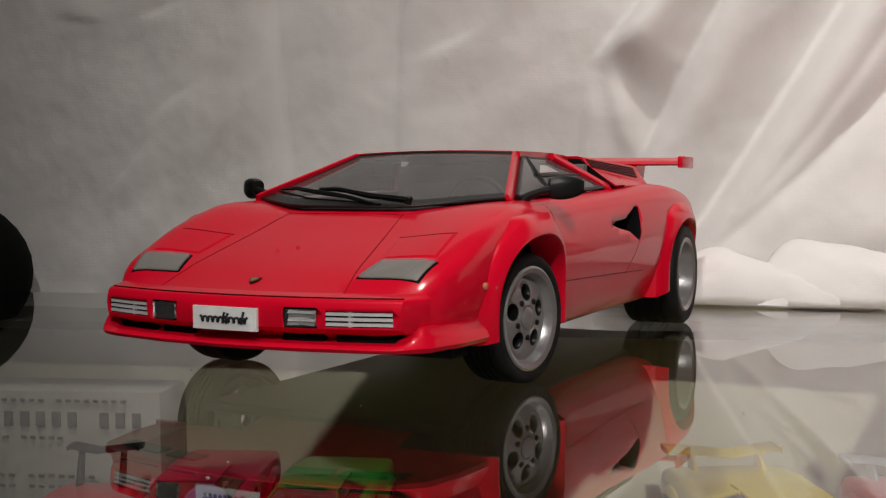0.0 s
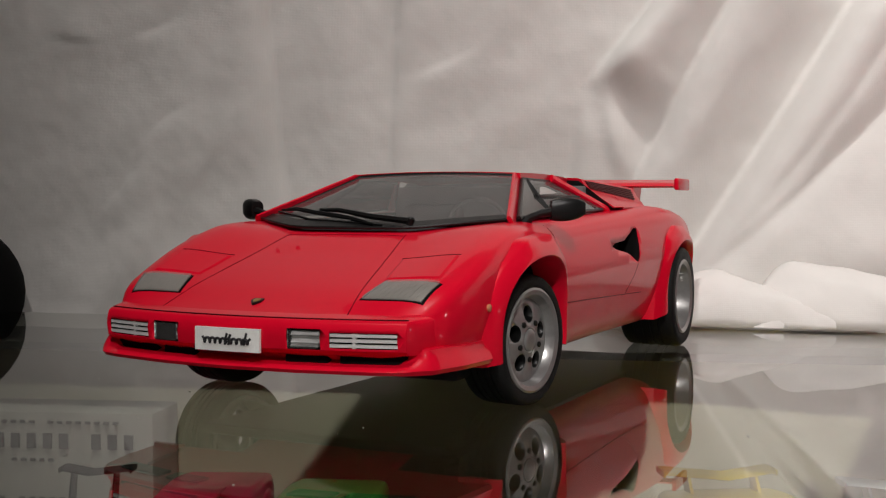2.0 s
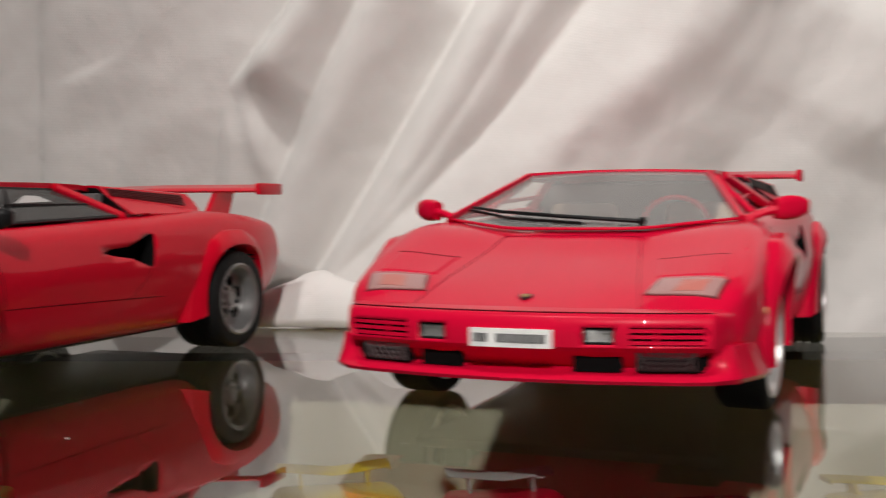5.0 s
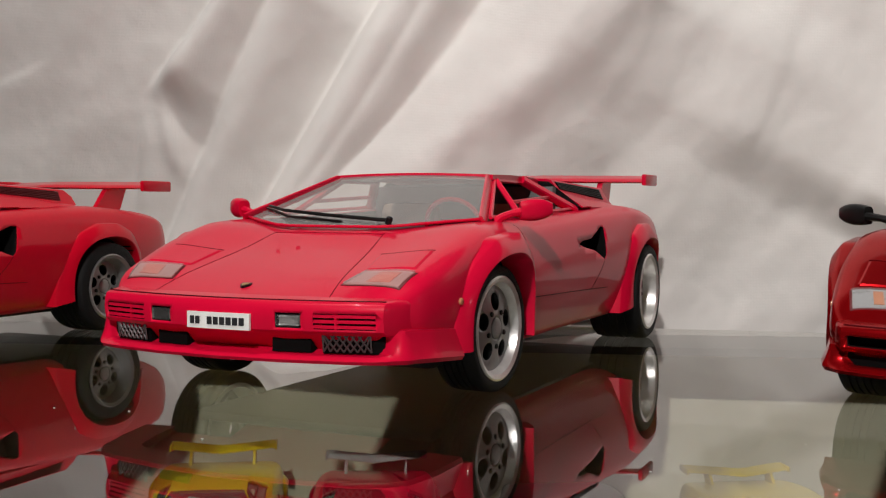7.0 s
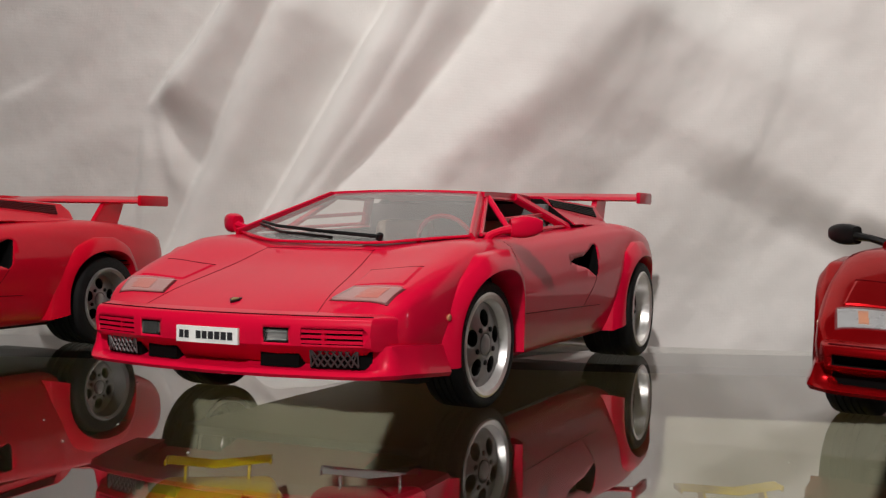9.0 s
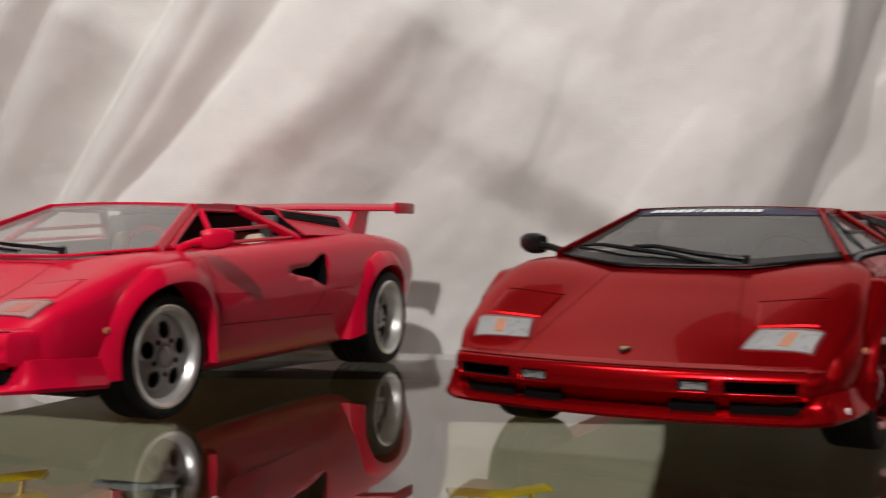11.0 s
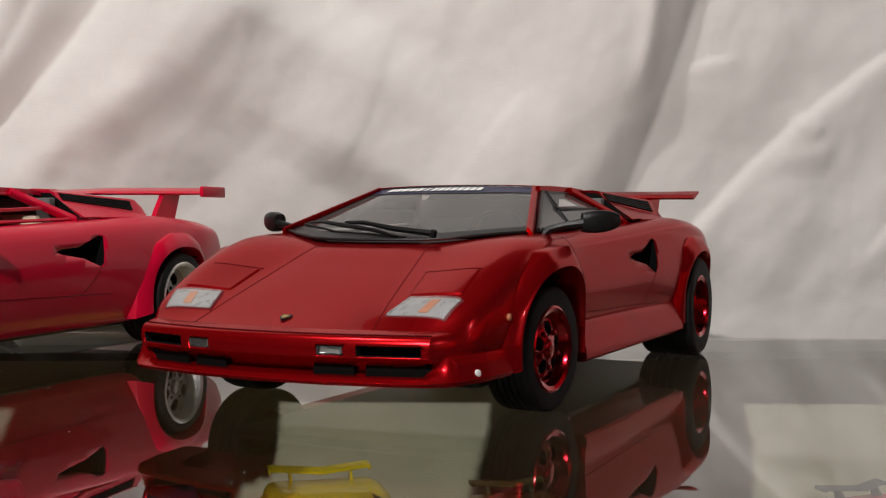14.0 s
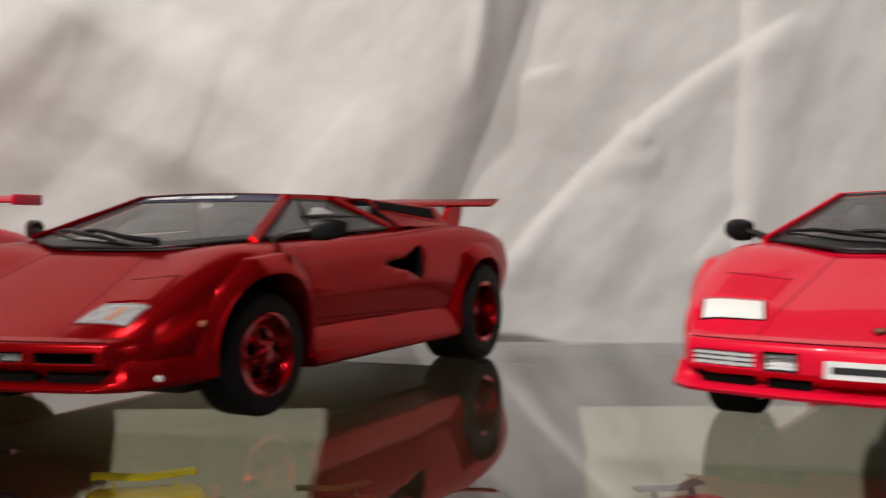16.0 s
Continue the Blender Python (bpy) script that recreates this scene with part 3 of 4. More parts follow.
def wing_and_wheels(car, piece, paint, style, S):
    # rear wing
    if style.get("wing", 1):
        loops = []
        for k in range(25):
            y = -0.755 + 1.51 * k / 24
            ax = abs(y)
            x = -1.50 - 0.30 * min(1, ax / 0.70)
            chord = 0.30
            z = 1.028 + style.get("wing_up", 0)
            if style.get("wing_thin"):
                chord = 0.30 - 0.12 * smooth01(0.4, 0.755, ax)
            sec = [(0.0, 0.0), (-0.03, 0.018), (-chord * 0.5, 0.030), (-chord, 0.050), (-chord, 0.038), (-chord * 0.5, 0.004), (-0.03, -0.012)]
            loops.append([(x + dx, y, z + dz) for dx, dz in sec])
        wing = piece("rear_wing", rings(bmesh.new(), loops), style.get("wing_paint", paint))
        for side in (1, -1) if not style.get("wing_thin") else ():
            part("wing_end", box(bmesh.new(), (-2.12, 0.750 * side, 1.000 + style.get("wing_up", 0)), (-1.78, 0.785 * side, 1.082 + style.get("wing_up", 0)), None, 0.012), style.get("wing_paint", paint), wing)
        for side in (1, -1):
            st = [(-1.55, 0.80), (-1.85, 0.80), (-1.96, 1.045 + style.get("wing_up", 0)), (-1.74, 1.035 + style.get("wing_up", 0))]
            part("wing_strut", rings(bmesh.new(), [[(x, y * side, z) for x, z in st] for y in (0.44, 0.48)]), style.get("wing_paint", paint), wing)
    # wheels
    rims = style.get("rims", (SILVER, SILVER, BLACK))
    for nm, ax, yc in (("f", FRONT, 0.842 if style.get("fit", "wide") == "wide" else 0.862), ("r", REAR, 0.955)):
        tyre, rim, disc, hub, nut, radius, width = WHEELS[style.get("fit", "wide"), nm]
        for side in (1, -1):
            turn = style.get("steer", 0) if nm == "f" else 0
            at = Matrix.Translation((ax, side * (yc - width / 2), radius + (0.011 if radius <= 0.3 else 0))) @ pose(0, 0, 0, 0, 0, turn) @ (Matrix.Identity(4) if side > 0 else pose(0, 0, 0, 0, 0, 180))
            wheel = new("wheel")
            wheel.parent, wheel.matrix_basis = car, S @ at
            part("tyre", tyre, RUBBER, wheel, "black rubber tyre")
            part("rim", rim, rims[1], wheel)
            part("wheel_disc", disc, rims[0], wheel)
            part("hub_cap", hub, rims[0], wheel)
            for k in range(0 if style.get("simple") else 5):
                a = 2 * math.pi * (k + 0.75) / 5
                part("wheel_nut", nut, rims[2], wheel, m=Matrix.Translation((0.085 * math.cos(a), 0, 0.085 * math.sin(a))))


def bend_nose(car, lift, start, upper):
    """Raise or lower the nose ahead of start; upper: its lower edge stays."""
    for ob in list(car.children_recursive):
        if ob.type != "MESH" or ob.parent.type == "EMPTY" and ob.parent is not car or max(v.co.x for v in ob.data.vertices) < start:
            continue
        me = ob.data.copy()
        for v in me.vertices:
            v.co.z += lift * smooth01(start, 2.15, v.co.x) * (smooth01(0.33, 0.46, v.co.z) if upper else 1)
        ob.data = me


def sports_car(label, paint, style, m, scale=SCALE, group="red model cars on the glass"):
    car = new("model_car")
    tagged(car, label, "model car", group)
    S = Matrix.Scale(scale, 4)

    def piece(name, bm, material, parent=car, lab="", angle=35, at=None):
        mm = (at or Matrix.Identity(4)) if parent is not car else S @ (at or Matrix.Identity(4))
        return part(name, bm, material, parent, lab, angle, mm)

    piece("body", BODY, paint)
    lamps = style.get("fog", FOG)
    piece("bumper", BUMPER if lamps is FOG else BUMPER_SMALL, paint)
    lip = piece("front_spoiler", SPOILER, paint)
    lip.data = lip.data.copy()
    for v in lip.data.vertices:
        v.co.z += style.get("lip", 0.0) * (1 - smooth01(0.255, 0.335, v.co.z))
    for (ax, side), me in FLARES.items():
        piece("fender_flare", me, paint)
    # floor pan
    bm = box(bmesh.new(), (-1.85, -0.66, 0.15), (1.60, 0.66, 0.20), None, 0.02)
    piece("floor_pan", bm, BLACK)
    # roof and pillars
    bm = bmesh.new()
    rows = []
    for k in range(9):
        x = 0.475 - 0.80 * k / 8
        half = 0.49 - 0.015 * k / 8
        crown = 0.022 - 0.028 * (k / 8 - 0.4) ** 2
        rows.append([(x - 0.02 * (y / half) ** 2, y, 1.036 + crown + 0.012 * (1 - (y / half) ** 2) - 0.010 * (k == 8)) for y in [half * (j / 5 - 1) for j in range(11)]])
    rings(bm, rows, False, False)
    r = bmesh.ops.extrude_face_region(bm, geom=bm.faces[:])
    bmesh.ops.translate(bm, verts=[e for e in r["geom"] if isinstance(e, bmesh.types.BMVert)], vec=(0, 0, -0.03))
    piece("roof", bm, paint)
    for side in (1, -1):
        bm = beam(bmesh.new(), (1.09, 0.692 * side, 0.808), (0.462, 0.472 * side, 1.028), 0.064, 0.020, (0, side, 0.4))
        piece("windscreen_pillar", bm, paint)
        bm = beam(bmesh.new(), (-0.02, 0.482 * side, 1.033), (-0.36, 0.700 * side, 0.858), 0.050, 0.045, (0, side, 0.6))
        piece("rear_pillar", bm, paint)
        a, b, c, d = mirrored(SIDE_WINDOW, side)
        if style.get("open_windows"):
            mid0 = tuple(p + (q - p) * 0.30 for p, q in zip(a, d))
            mid1 = tuple(p + (q - p) * 0.06 for p, q in zip(b, c))
            piece("window_bar", beam(bmesh.new(), mid0, mid1, 0.030, 0.03), paint)
            piece("window_bar", beam(bmesh.new(), tuple(p + (q - p) * 0.35 for p, q in zip(mid0, mid1)), tuple(p + (q - p) * 0.45 for p, q in zip(d, c)), 0.022, 0.02), paint)
        else:
            piece("side_window", slab(bmesh.new(), (a, b, c, d), 0.012, (0, 0.75 * side, 0.6)), style.get("pane", PANE), car, "smoky clear side window")
            mid0 = tuple(p + (q - p) * 0.33 for p, q in zip(a, d))
            piece("window_bar", beam(bmesh.new(), mid0, tuple(p + (q - p) * 0.12 for p, q in zip(b, c)), 0.018, 0.022), BLACK, car, "black window divider")
            piece("window_bar", beam(bmesh.new(), tuple(p + (q - p) * 0.52 for p, q in zip(mid0, b)), tuple(p + (q - p) * 0.45 for p, q in zip(d, c)), 0.016, 0.022), BLACK, car, "black window divider")
        loop = [a, b, c, d]
        for p, q in zip(loop, loop[1:] + loop[:1]):
            piece("window_seal", beam(bmesh.new(), p, q, 0.018, 0.018, (0, side, 0.5)), BLACK if not style.get("open_windows") else paint)
    # windscreen, with its seal
    bm = bmesh.new()
    g = ws_grid()
    rings(bm, g, False, False)
    piece("windscreen", bm, style.get("pane", PANE), car, "smoky clear windscreen")
    rim = [Vector(p) + Vector((0.004, 0, 0.006)) for p in g[0]] + [Vector(r[-1]) for r in g[1:]] + [Vector(p) for p in g[-1][-2::-1]] + [Vector(r[0]) for r in g[-2::-1]]
    piece("windscreen_seal", tube(bmesh.new(), fine([tuple(p) for p in rim], 2), 0.008, 6), BLACK if style.get("seal", True) else paint)
    # the black scuttle under the glass
    low = [ws_point(u / 16, 0, 0.006) for u in range(17)]
    cow = bmesh.new()
    rings(cow, [low, [p.lerp(ws_point(u / 16, 0.10, 0.008), 1) for u, p in enumerate(low)]], False, False)
    if style.get("seal", True):
        piece("scuttle", cow, BLACK)
    else:
        cow.free()
    if style.get("simple"):
        wing_and_wheels(car, piece, paint, style, S)
        car.matrix_world = m
        return car
    # wipers
    thin = style.get("wiper") == "thin"
    p0 = ws_point(0.66, 0.03, 0.028)
    if thin:
        arm = [p0, ws_point(0.45, 0.10, 0.036), ws_point(0.25, 0.15, 0.030), ws_point(0.06, 0.19, 0.024)]
        wiper = piece("wiper", tube(bmesh.new(), arm, [0.011, 0.010, 0.009, 0.007], 6), BLACK)
        part("wiper_blade", tube(bmesh.new(), [ws_point(0.52, 0.05, 0.016), ws_point(0.30, 0.11, 0.016), ws_point(0.05, 0.17, 0.014)], 0.008, 5), BLACK, wiper)
    else:
        arm = [p0, ws_point(0.55, 0.09, 0.034), ws_point(0.42, 0.18, 0.040), ws_point(0.34, 0.20, 0.030)]
        wiper = piece("wiper", tube(bmesh.new(), arm, [0.017, 0.015, 0.012, 0.010], 6), BLACK)
        blade = [ws_point(0.56, 0.03, 0.016), ws_point(0.46, 0.11, 0.024), ws_point(0.34, 0.17, 0.026), ws_point(0.20, 0.19, 0.024), ws_point(0.08, 0.16, 0.014)]
        part("wiper_blade", tube(bmesh.new(), blade, [0.006, 0.011, 0.013, 0.011, 0.006], 6), BLACK, wiper)
        part("wiper_rubber", tube(bmesh.new(), [ws_point(0.58, 0.03, 0.010), ws_point(0.34, 0.11, 0.010), ws_point(0.06, 0.14, 0.010)], 0.006, 5), BLACK, wiper)
    part("wiper_pivot", lathe(bmesh.new(), [(0.017, -0.02), (0.017, 0.012), (0.009, 0.02)], 12, 0), BLACK, wiper, m=Matrix.Translation(p0) @ pose(0, 0, 0, 70, 0, 0))
    # headlights
    for side in (1, -1):
        lamp_box = piece("headlight", headlight_patch(0.003, 0.09, side), style.get("lamp_edge", VOID), car, "flush indicator lamp behind clear lens")
        part("reflector", headlight_patch(0.006, 0.0, side), style.get("lamp", LAMP_WHITE), lamp_box)
        if style.get("amber", 0):
            part("bulb_cover", headlight_patch(0.009, -0.3, side, *style.get("amber_span", (0.30, 0.92))), style.get("amber_paint", AMBER), lamp_box, "amber bulb cover")
        for k in range(1, 9 if style.get("ribs") else 1):
            part("reflector_rib", patch(LAMP_PLAN, 0.0072, -0.04, side, k / 9 - 0.005, k / 9 + 0.005), LAMP_WHITE, lamp_box)
        part("lens", headlight_patch(0.013, 0.02, side), LENS, lamp_box).visible_shadow = False
        # pop-up lid, a slightly proud panel
        piece("lamp_lid", patch(LID_PLAN, 0.006, 0.0, side, rim=0.001), paint, angle=12)
        if style.get("lid", 1):
            piece("lamp_lid_gap", seam_mesh([on_top(x, side * y, 0.002) for x, y in fine([(1.862, 0.450), (1.868, 0.712), (1.657, 0.706), (1.642, 0.422), (1.862, 0.450)], 8)], 0.0034), SEAM)
        else:
            piece("lamp_lid_gap", seam_mesh([on_top(x, side * y, 0.001) for x, y in fine([(1.657, 0.70), (1.642, 0.425)], 8)], 0.0024), SEAM)
        # gap between nose and bumper
        piece("nose_gap", seam_mesh([(nose_x(y) - 0.040, y, 0.4645) for y in [side * 0.70 * k / 16 for k in range(17)]], 0.0042), SEAM)
        # lid of the luggage space
        edge = fine([(2.19, 0.445 * side), (1.37, 0.30 * side)], 20)
        piece("lid_gap", seam_mesh([on_top(x - bow(y, x), y, 0.0) for x, y in edge], 0.0026), SEAM)
    piece("lid_gap", seam_mesh([on_top(1.385, y / 10 * 0.30, 0.0) for y in range(-10, 11)], 0.0024), SEAM)
    # badge
    c = on_top(2.085, 0, 0.004)
    shield = [(0.8 * a, 0.8 * b) for a, b in [(0.030, -0.028), (0.030, 0.028), (0.0, 0.030), (-0.028, 0.012), (-0.036, 0.0), (-0.028, -0.012), (0.0, -0.030)]]
    slope = Euler((0, radians(16), 0)).to_matrix().to_4x4()
    at = Matrix.Translation(c) @ slope
    badge = piece("badge", rings(bmesh.new(), [[at @ Vector((-x, y, z)) for x, y in shield] for z in (-0.005, 0.004)]), BLACK, car, "small dark shield badge")
    part("badge_emblem", rings(bmesh.new(), [[at @ Vector((-x * 0.62, y * 0.62, z)) for x, y in shield] for z in (0.003, 0.006)]), GOLD, badge)
    # bumper fittings
    for side in (1, -1):
        y0, y1, z0, z1 = GRILLE
        bars = style.get("bars")
        if bars:
            for k in range(3):
                z = z0 + (z1 - z0) * (k + 0.5) / 3
                piece("grille_bar", face_box(bmesh.new(), side * y0, side * y1, z - 0.0065, z + 0.0065, 0.022, -0.004, 6), bars)
            piece("grille_bar", face_box(bmesh.new(), side * (y0 + 0.085), side * (y0 + 0.095), z0, z1, 0.022, -0.006, 1), bars)
        y0, y1, z0, z1 = lamps
        fog = piece("fog_lamp", face_box(bmesh.new(), side * (y0 + 0.004), side * (y1 - 0.004), z0 + 0.004, z1 - 0.004, 0.045, -0.036, 2), BLACK)
        for k in range(4):
            za, zb = z0 + 0.010 + (z1 - z0 - 0.020) * k / 4, z0 + 0.010 + (z1 - z0 - 0.020) * (k + 1) / 4
            out = [-0.006, -0.009, -0.012, -0.008][k]
            wedge = []
            for j in range(3):
                y = y0 + 0.012 + (y1 - y0 - 0.024) * j / 2
                x = nose_x(y)
                wedge.append([(x - 0.040, side * y, za), (x + out - 0.014 * (j == 1), side * y, za), (x + out - 0.014, side * y, zb), (x - 0.040, side * y, zb)])
            part("fog_reflector", rings(bmesh.new(), wedge), BAR_SILVER if k in style.get("fog_bright", ()) else FOG_GLASS, fog)
        part("fog_lens", face_box(bmesh.new(), side * (y0 + 0.006), side * (y1 - 0.006), z0 + 0.006, z1 - 0.006, 0.001, 0.002, 2), CLEAR, fog).visible_shadow = False
        # lower openings: solid matt black blocks in place of their shade
        for y0, y1 in ((0.215, 0.385), (0.435, 0.685)):
            hole = piece("air_opening", face_box(bmesh.new(), side * y0, side * y1, 0.250, 0.331, 0.15, -0.062, 6), VOID, car, "black block standing for the shade in the air opening under the bumper")
            if style.get("mesh") and y0 > 0.4:
                w0, w1 = y0 + 0.012, y1 - 0.045
                for k in range(8):
                    for tilt in (1, -1):
                        ya = w0 + (w1 - w0) * k / 7
                        yb = min(w1, max(w0, ya + 0.05 * tilt))
                        part("mesh_wire", tube(bmesh.new(), [(nose_x(ya) - 0.045, side * ya, 0.258), (nose_x(yb) - 0.035, side * yb, 0.326)], 0.004, 4), DULL_WIRE, hole)
    # plate
    if style.get("plate"):
        w, h, bars = style["plate"]
        plate = piece("number_plate", face_box(bmesh.new(), -w, w, 0.372 - h, 0.372 + h, 0.0, 0.012, 2), WHITE, car, "white plate with black characters")
        for pts in style.get("script", ()):
            part("character_stroke", tube(bmesh.new(), chaikin([(nose_x(y) + 0.0135, y, z) for y, z in pts], 2), 0.0052, 6), INK, plate)
        for y0, y1, z0, z1 in bars:
            part("character_bar", face_box(bmesh.new(), y0, y1, z0, z1, -0.008, 0.0145, 2), INK, plate)
    # mirrors
    mp = style.get("mirror_paint", BLACK)
    for side in (1, -1):
        bm = bmesh.new()
        loops = []
        long = style.get("mirror_long", 0.0)
        for k in range(9):
            u = k / 8
            r = 0.060 * math.sin(math.pi * min(0.96, max(0.12, u * 0.70 + 0.22))) ** 0.45
            c = Vector((0.905 - long * 0.5, 0.815 + long * 0.75, 0.862)).lerp(Vector((0.815 - long * 0.6, 0.950 + long, 0.872)), u)
            ring = [(math.copysign(abs(math.cos(t)) ** 0.6, math.cos(t)), math.copysign(abs(math.sin(t)) ** 0.6, math.sin(t))) for t in [2 * math.pi * (j + 0.5) / 16 for j in range(16)]]
            loops.append([(c.x + r * 0.6 * p, side * (c.y + r * 0.35 * p), c.z + r * 0.92 * q) for p, q in ring])
        rings(bm, loops)
        mir = piece("door_mirror", bm, mp)
        part("mirror_stalk", tube(bmesh.new(), [(0.935, side * 0.70, 0.800), (0.930, side * 0.725, 0.828), (0.915, side * (0.775 + long * 0.3), 0.848), (0.90 - long * 0.4, side * (0.83 + long * 0.75), 0.858)], [0.030, 0.020, 0.018, 0.024], 8), mp, mir)
    # doors and sides
    for side in (1, -1):
        line = fine([(0.86, 0.79), (0.80, 0.66), (0.75, 0.42), (-0.50, 0.390)], 8)
        piece("door_gap", seam_mesh([on_side(x, z, side, 0.0) for x, z in line], 0.0030), SEAM)
        line = fine([(-0.20, 0.393), (-0.31, 0.49), (-0.365, 0.565)], 6)
        piece("door_gap", seam_mesh([on_side(x, z, side, 0.0) for x, z in line], 0.0025), SEAM)
        c = on_side(1.70, 0.475, side, 0.004)
        piece("side_marker", lathe(bmesh.new(), [(0.015, -0.012), (0.015, 0.004), (0.010, 0.007)], 16), AMBER, car, "small amber side marker", 35, Matrix.Translation(c) @ pose(0, 0, 0, 0, 0, 0 if side > 0 else 180))
    if style.get("skirt"):
        for side in (1, -1):
            sec = [(0.78, 0.392), (0.842, 0.388), (0.862, 0.372), (0.900, 0.245), (0.900, 0.205), (0.885, 0.190), (0.74, 0.185)]
            piece("side_skirt", rings(bmesh.new(), [[(x, side * (y + dy), z) for y, z in sec] for x, dy in ((0.83, -0.02), (0.60, -0.012), (0.0, 0.0), (-0.50, 0.012), (-0.84, 0.03))]), paint)
    if style.get("sticker"):
        piece("white_sticker", lathe(bmesh.new(), [(0.017, -0.02), (0.017, 0.004), (0.011, 0.007)], 16), WHITE, car, "small round white sticker", 35, Matrix.Translation((1.955, 0.815, 0.272)) @ pose(0, 0, 0, 0, 0, -20))
    # scoops behind the windows
    for side in (1, -1):
        o = [(-0.33, 0.555, 1.042), (-1.07, 0.655, 1.000), (-1.06, 0.705, 0.900), (-0.34, 0.600, 0.975)]
        loops = []
        for v in (0.0, 0.33, 0.66, 1.0, 1.06, 1.10):
            t, e = [p + (q - p) * v for p, q in zip(o[0], o[1])], [p + (q - p) * v for p, q in zip(o[3], o[2])]
            t[2] -= max(0, v - 1) * 0.45
            loops.append([(e[0], 0.42 * side, e[2]), (e[0], e[1] * side, e[2]), (t[0], t[1] * side, t[2]), (t[0], (t[1] - 0.03) * side, t[2] + 0.006), (t[0], 0.42 * side, t[2] + 0.006)])
        scoop = piece("air_scoop", rings(bmesh.new(), loops), paint)
        part("scoop_gap", slab(bmesh.new(), mirrored([(-0.345, 0.595, 0.978), (-0.80, 0.662, 0.926), (-0.66, 0.735, 0.880), (-0.40, 0.735, 0.876)], side), 0.010, (0, side * 0.6, 0.8)), paint, scoop)
        part("scoop_shoulder", slab(bmesh.new(), mirrored([(-0.70, 0.648, 0.938), (-1.12, 0.712, 0.890), (-1.08, 0.740, 0.876), (-0.56, 0.742, 0.872)], side), 0.013, (0, side * 0.6, 0.8)), paint, scoop)
        part("quarter_panel", slab(bmesh.new(), mirrored([(-0.322, 0.41, 1.036), (-0.322, 0.548, 1.030), (-0.362, 0.735, 0.880), (-0.362, 0.41, 0.880)], side), 0.010, (0.9, 0, 0.3)), BLACK, scoop, "black quarter panel")
        grid = [[tuple((o[0][j] * (1 - u) + o[1][j] * u) * (1 - v) + (o[3][j] * (1 - u) + o[2][j] * u) * v for j in range(3)) for u in (0.05, 0.92)] for v in (0.14, 0.80)]
        o = [grid[0][0], grid[0][1], grid[1][1], grid[1][0]]
        # a dark sheet in place of the shade inside the scoop
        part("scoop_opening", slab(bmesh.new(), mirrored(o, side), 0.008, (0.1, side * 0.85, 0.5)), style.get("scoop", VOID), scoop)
        for k in range(5):
            v = (k + 0.5) / 5
            p = [o[0][j] + (o[3][j] - o[0][j]) * v for j in range(3)]
            q = [o[1][j] + (o[2][j] - o[1][j]) * v for j in range(3)]
            off = Vector((0.001, side * 0.005, 0.003))
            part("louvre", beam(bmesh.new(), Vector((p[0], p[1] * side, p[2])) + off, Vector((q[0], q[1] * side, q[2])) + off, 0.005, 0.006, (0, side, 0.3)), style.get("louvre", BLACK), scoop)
    # engine lid behind the roof
    deck = [(-0.31, 1.020, 0.40), (-0.60, 0.985, 0.36), (-1.10, 0.925, 0.32), (-1.45, 0.885, 0.30), (-1.75, 0.845, 0.28)]
    piece("engine_lid", rings(bmesh.new(), [[(x, -w, 0.80), (x, -w, z - 0.01), (x, -w + 0.04, z), (x, w - 0.04, z), (x, w, z - 0.01), (x, w, 0.80)] for x, z, w in deck]), BLACK)
    wing_and_wheels(car, piece, paint, style, S)
    # inside
    inner = style.get("inside", TRIM)
    bm = box(bmesh.new(), (0.72, -0.56, 0.50), (1.00, 0.56, 0.775), None, 0.04)
    piece("dashboard", bm, TRIM)
    for side in (1, -1):
        seat = piece("seat", box(bmesh.new(), (-0.02, 0.13 * side, 0.36), (0.50, 0.55 * side, 0.50), None, 0.05), inner)
        part("seat_back", box(bmesh.new(), (-0.06, 0.14 * side, 0.40), (0.06, 0.54 * side, 0.93), pose(0.0, 0, 0, 0, -16, 0), 0.05), inner, seat)
    ring = [(0.62 + 0.04 * math.sin(t), 0.33 + 0.16 * math.cos(t), 0.78 + 0.14 * math.sin(t)) for t in [2 * math.pi * k / 20 for k in range(21)]]
    piece("steering_wheel", tube(bmesh.new(), ring, 0.014, 6), style.get("wheel_paint", BLACK))
    piece("rear_bulkhead", box(bmesh.new(), (-0.30, -0.60, 0.36), (-0.24, 0.60, 1.0), None, 0.01), TRIM)
    if style.get("banner"):
        bm = bmesh.new()
        g = [[ws_point(u / 16, v, 0.004) for u in range(17)] for v in (0.86, 0.985)]
        rings(bm, g, False, False)
        ban = piece("windscreen_banner", bm, BANNER, car, "dark blue sun strip with white lettering")
        for u0, u1 in style["banner"]:
            part("character_bar", rings(bmesh.new(), [[ws_point(u0 + lean + (u1 - u0) * k / 6, v, 0.009) for k in range(7)] for v, lean in ((0.892, 0.0), (0.950, 0.012))], False, False), WHITE, ban)
    if style.get("nose"):
        bend_nose(car, *style["nose"])
    car.matrix_world = m
    return car


def word_bars(y0, y1, z0, z1, n, gap=0.25):
    """Bars that stand for characters in a row."""
    w = (y1 - y0) / n
    return [(y0 + k * w, y0 + (k + 1 - gap) * w, z0, z1) for k in range(n)]


A_PLATE = (0.150, 0.048, [])
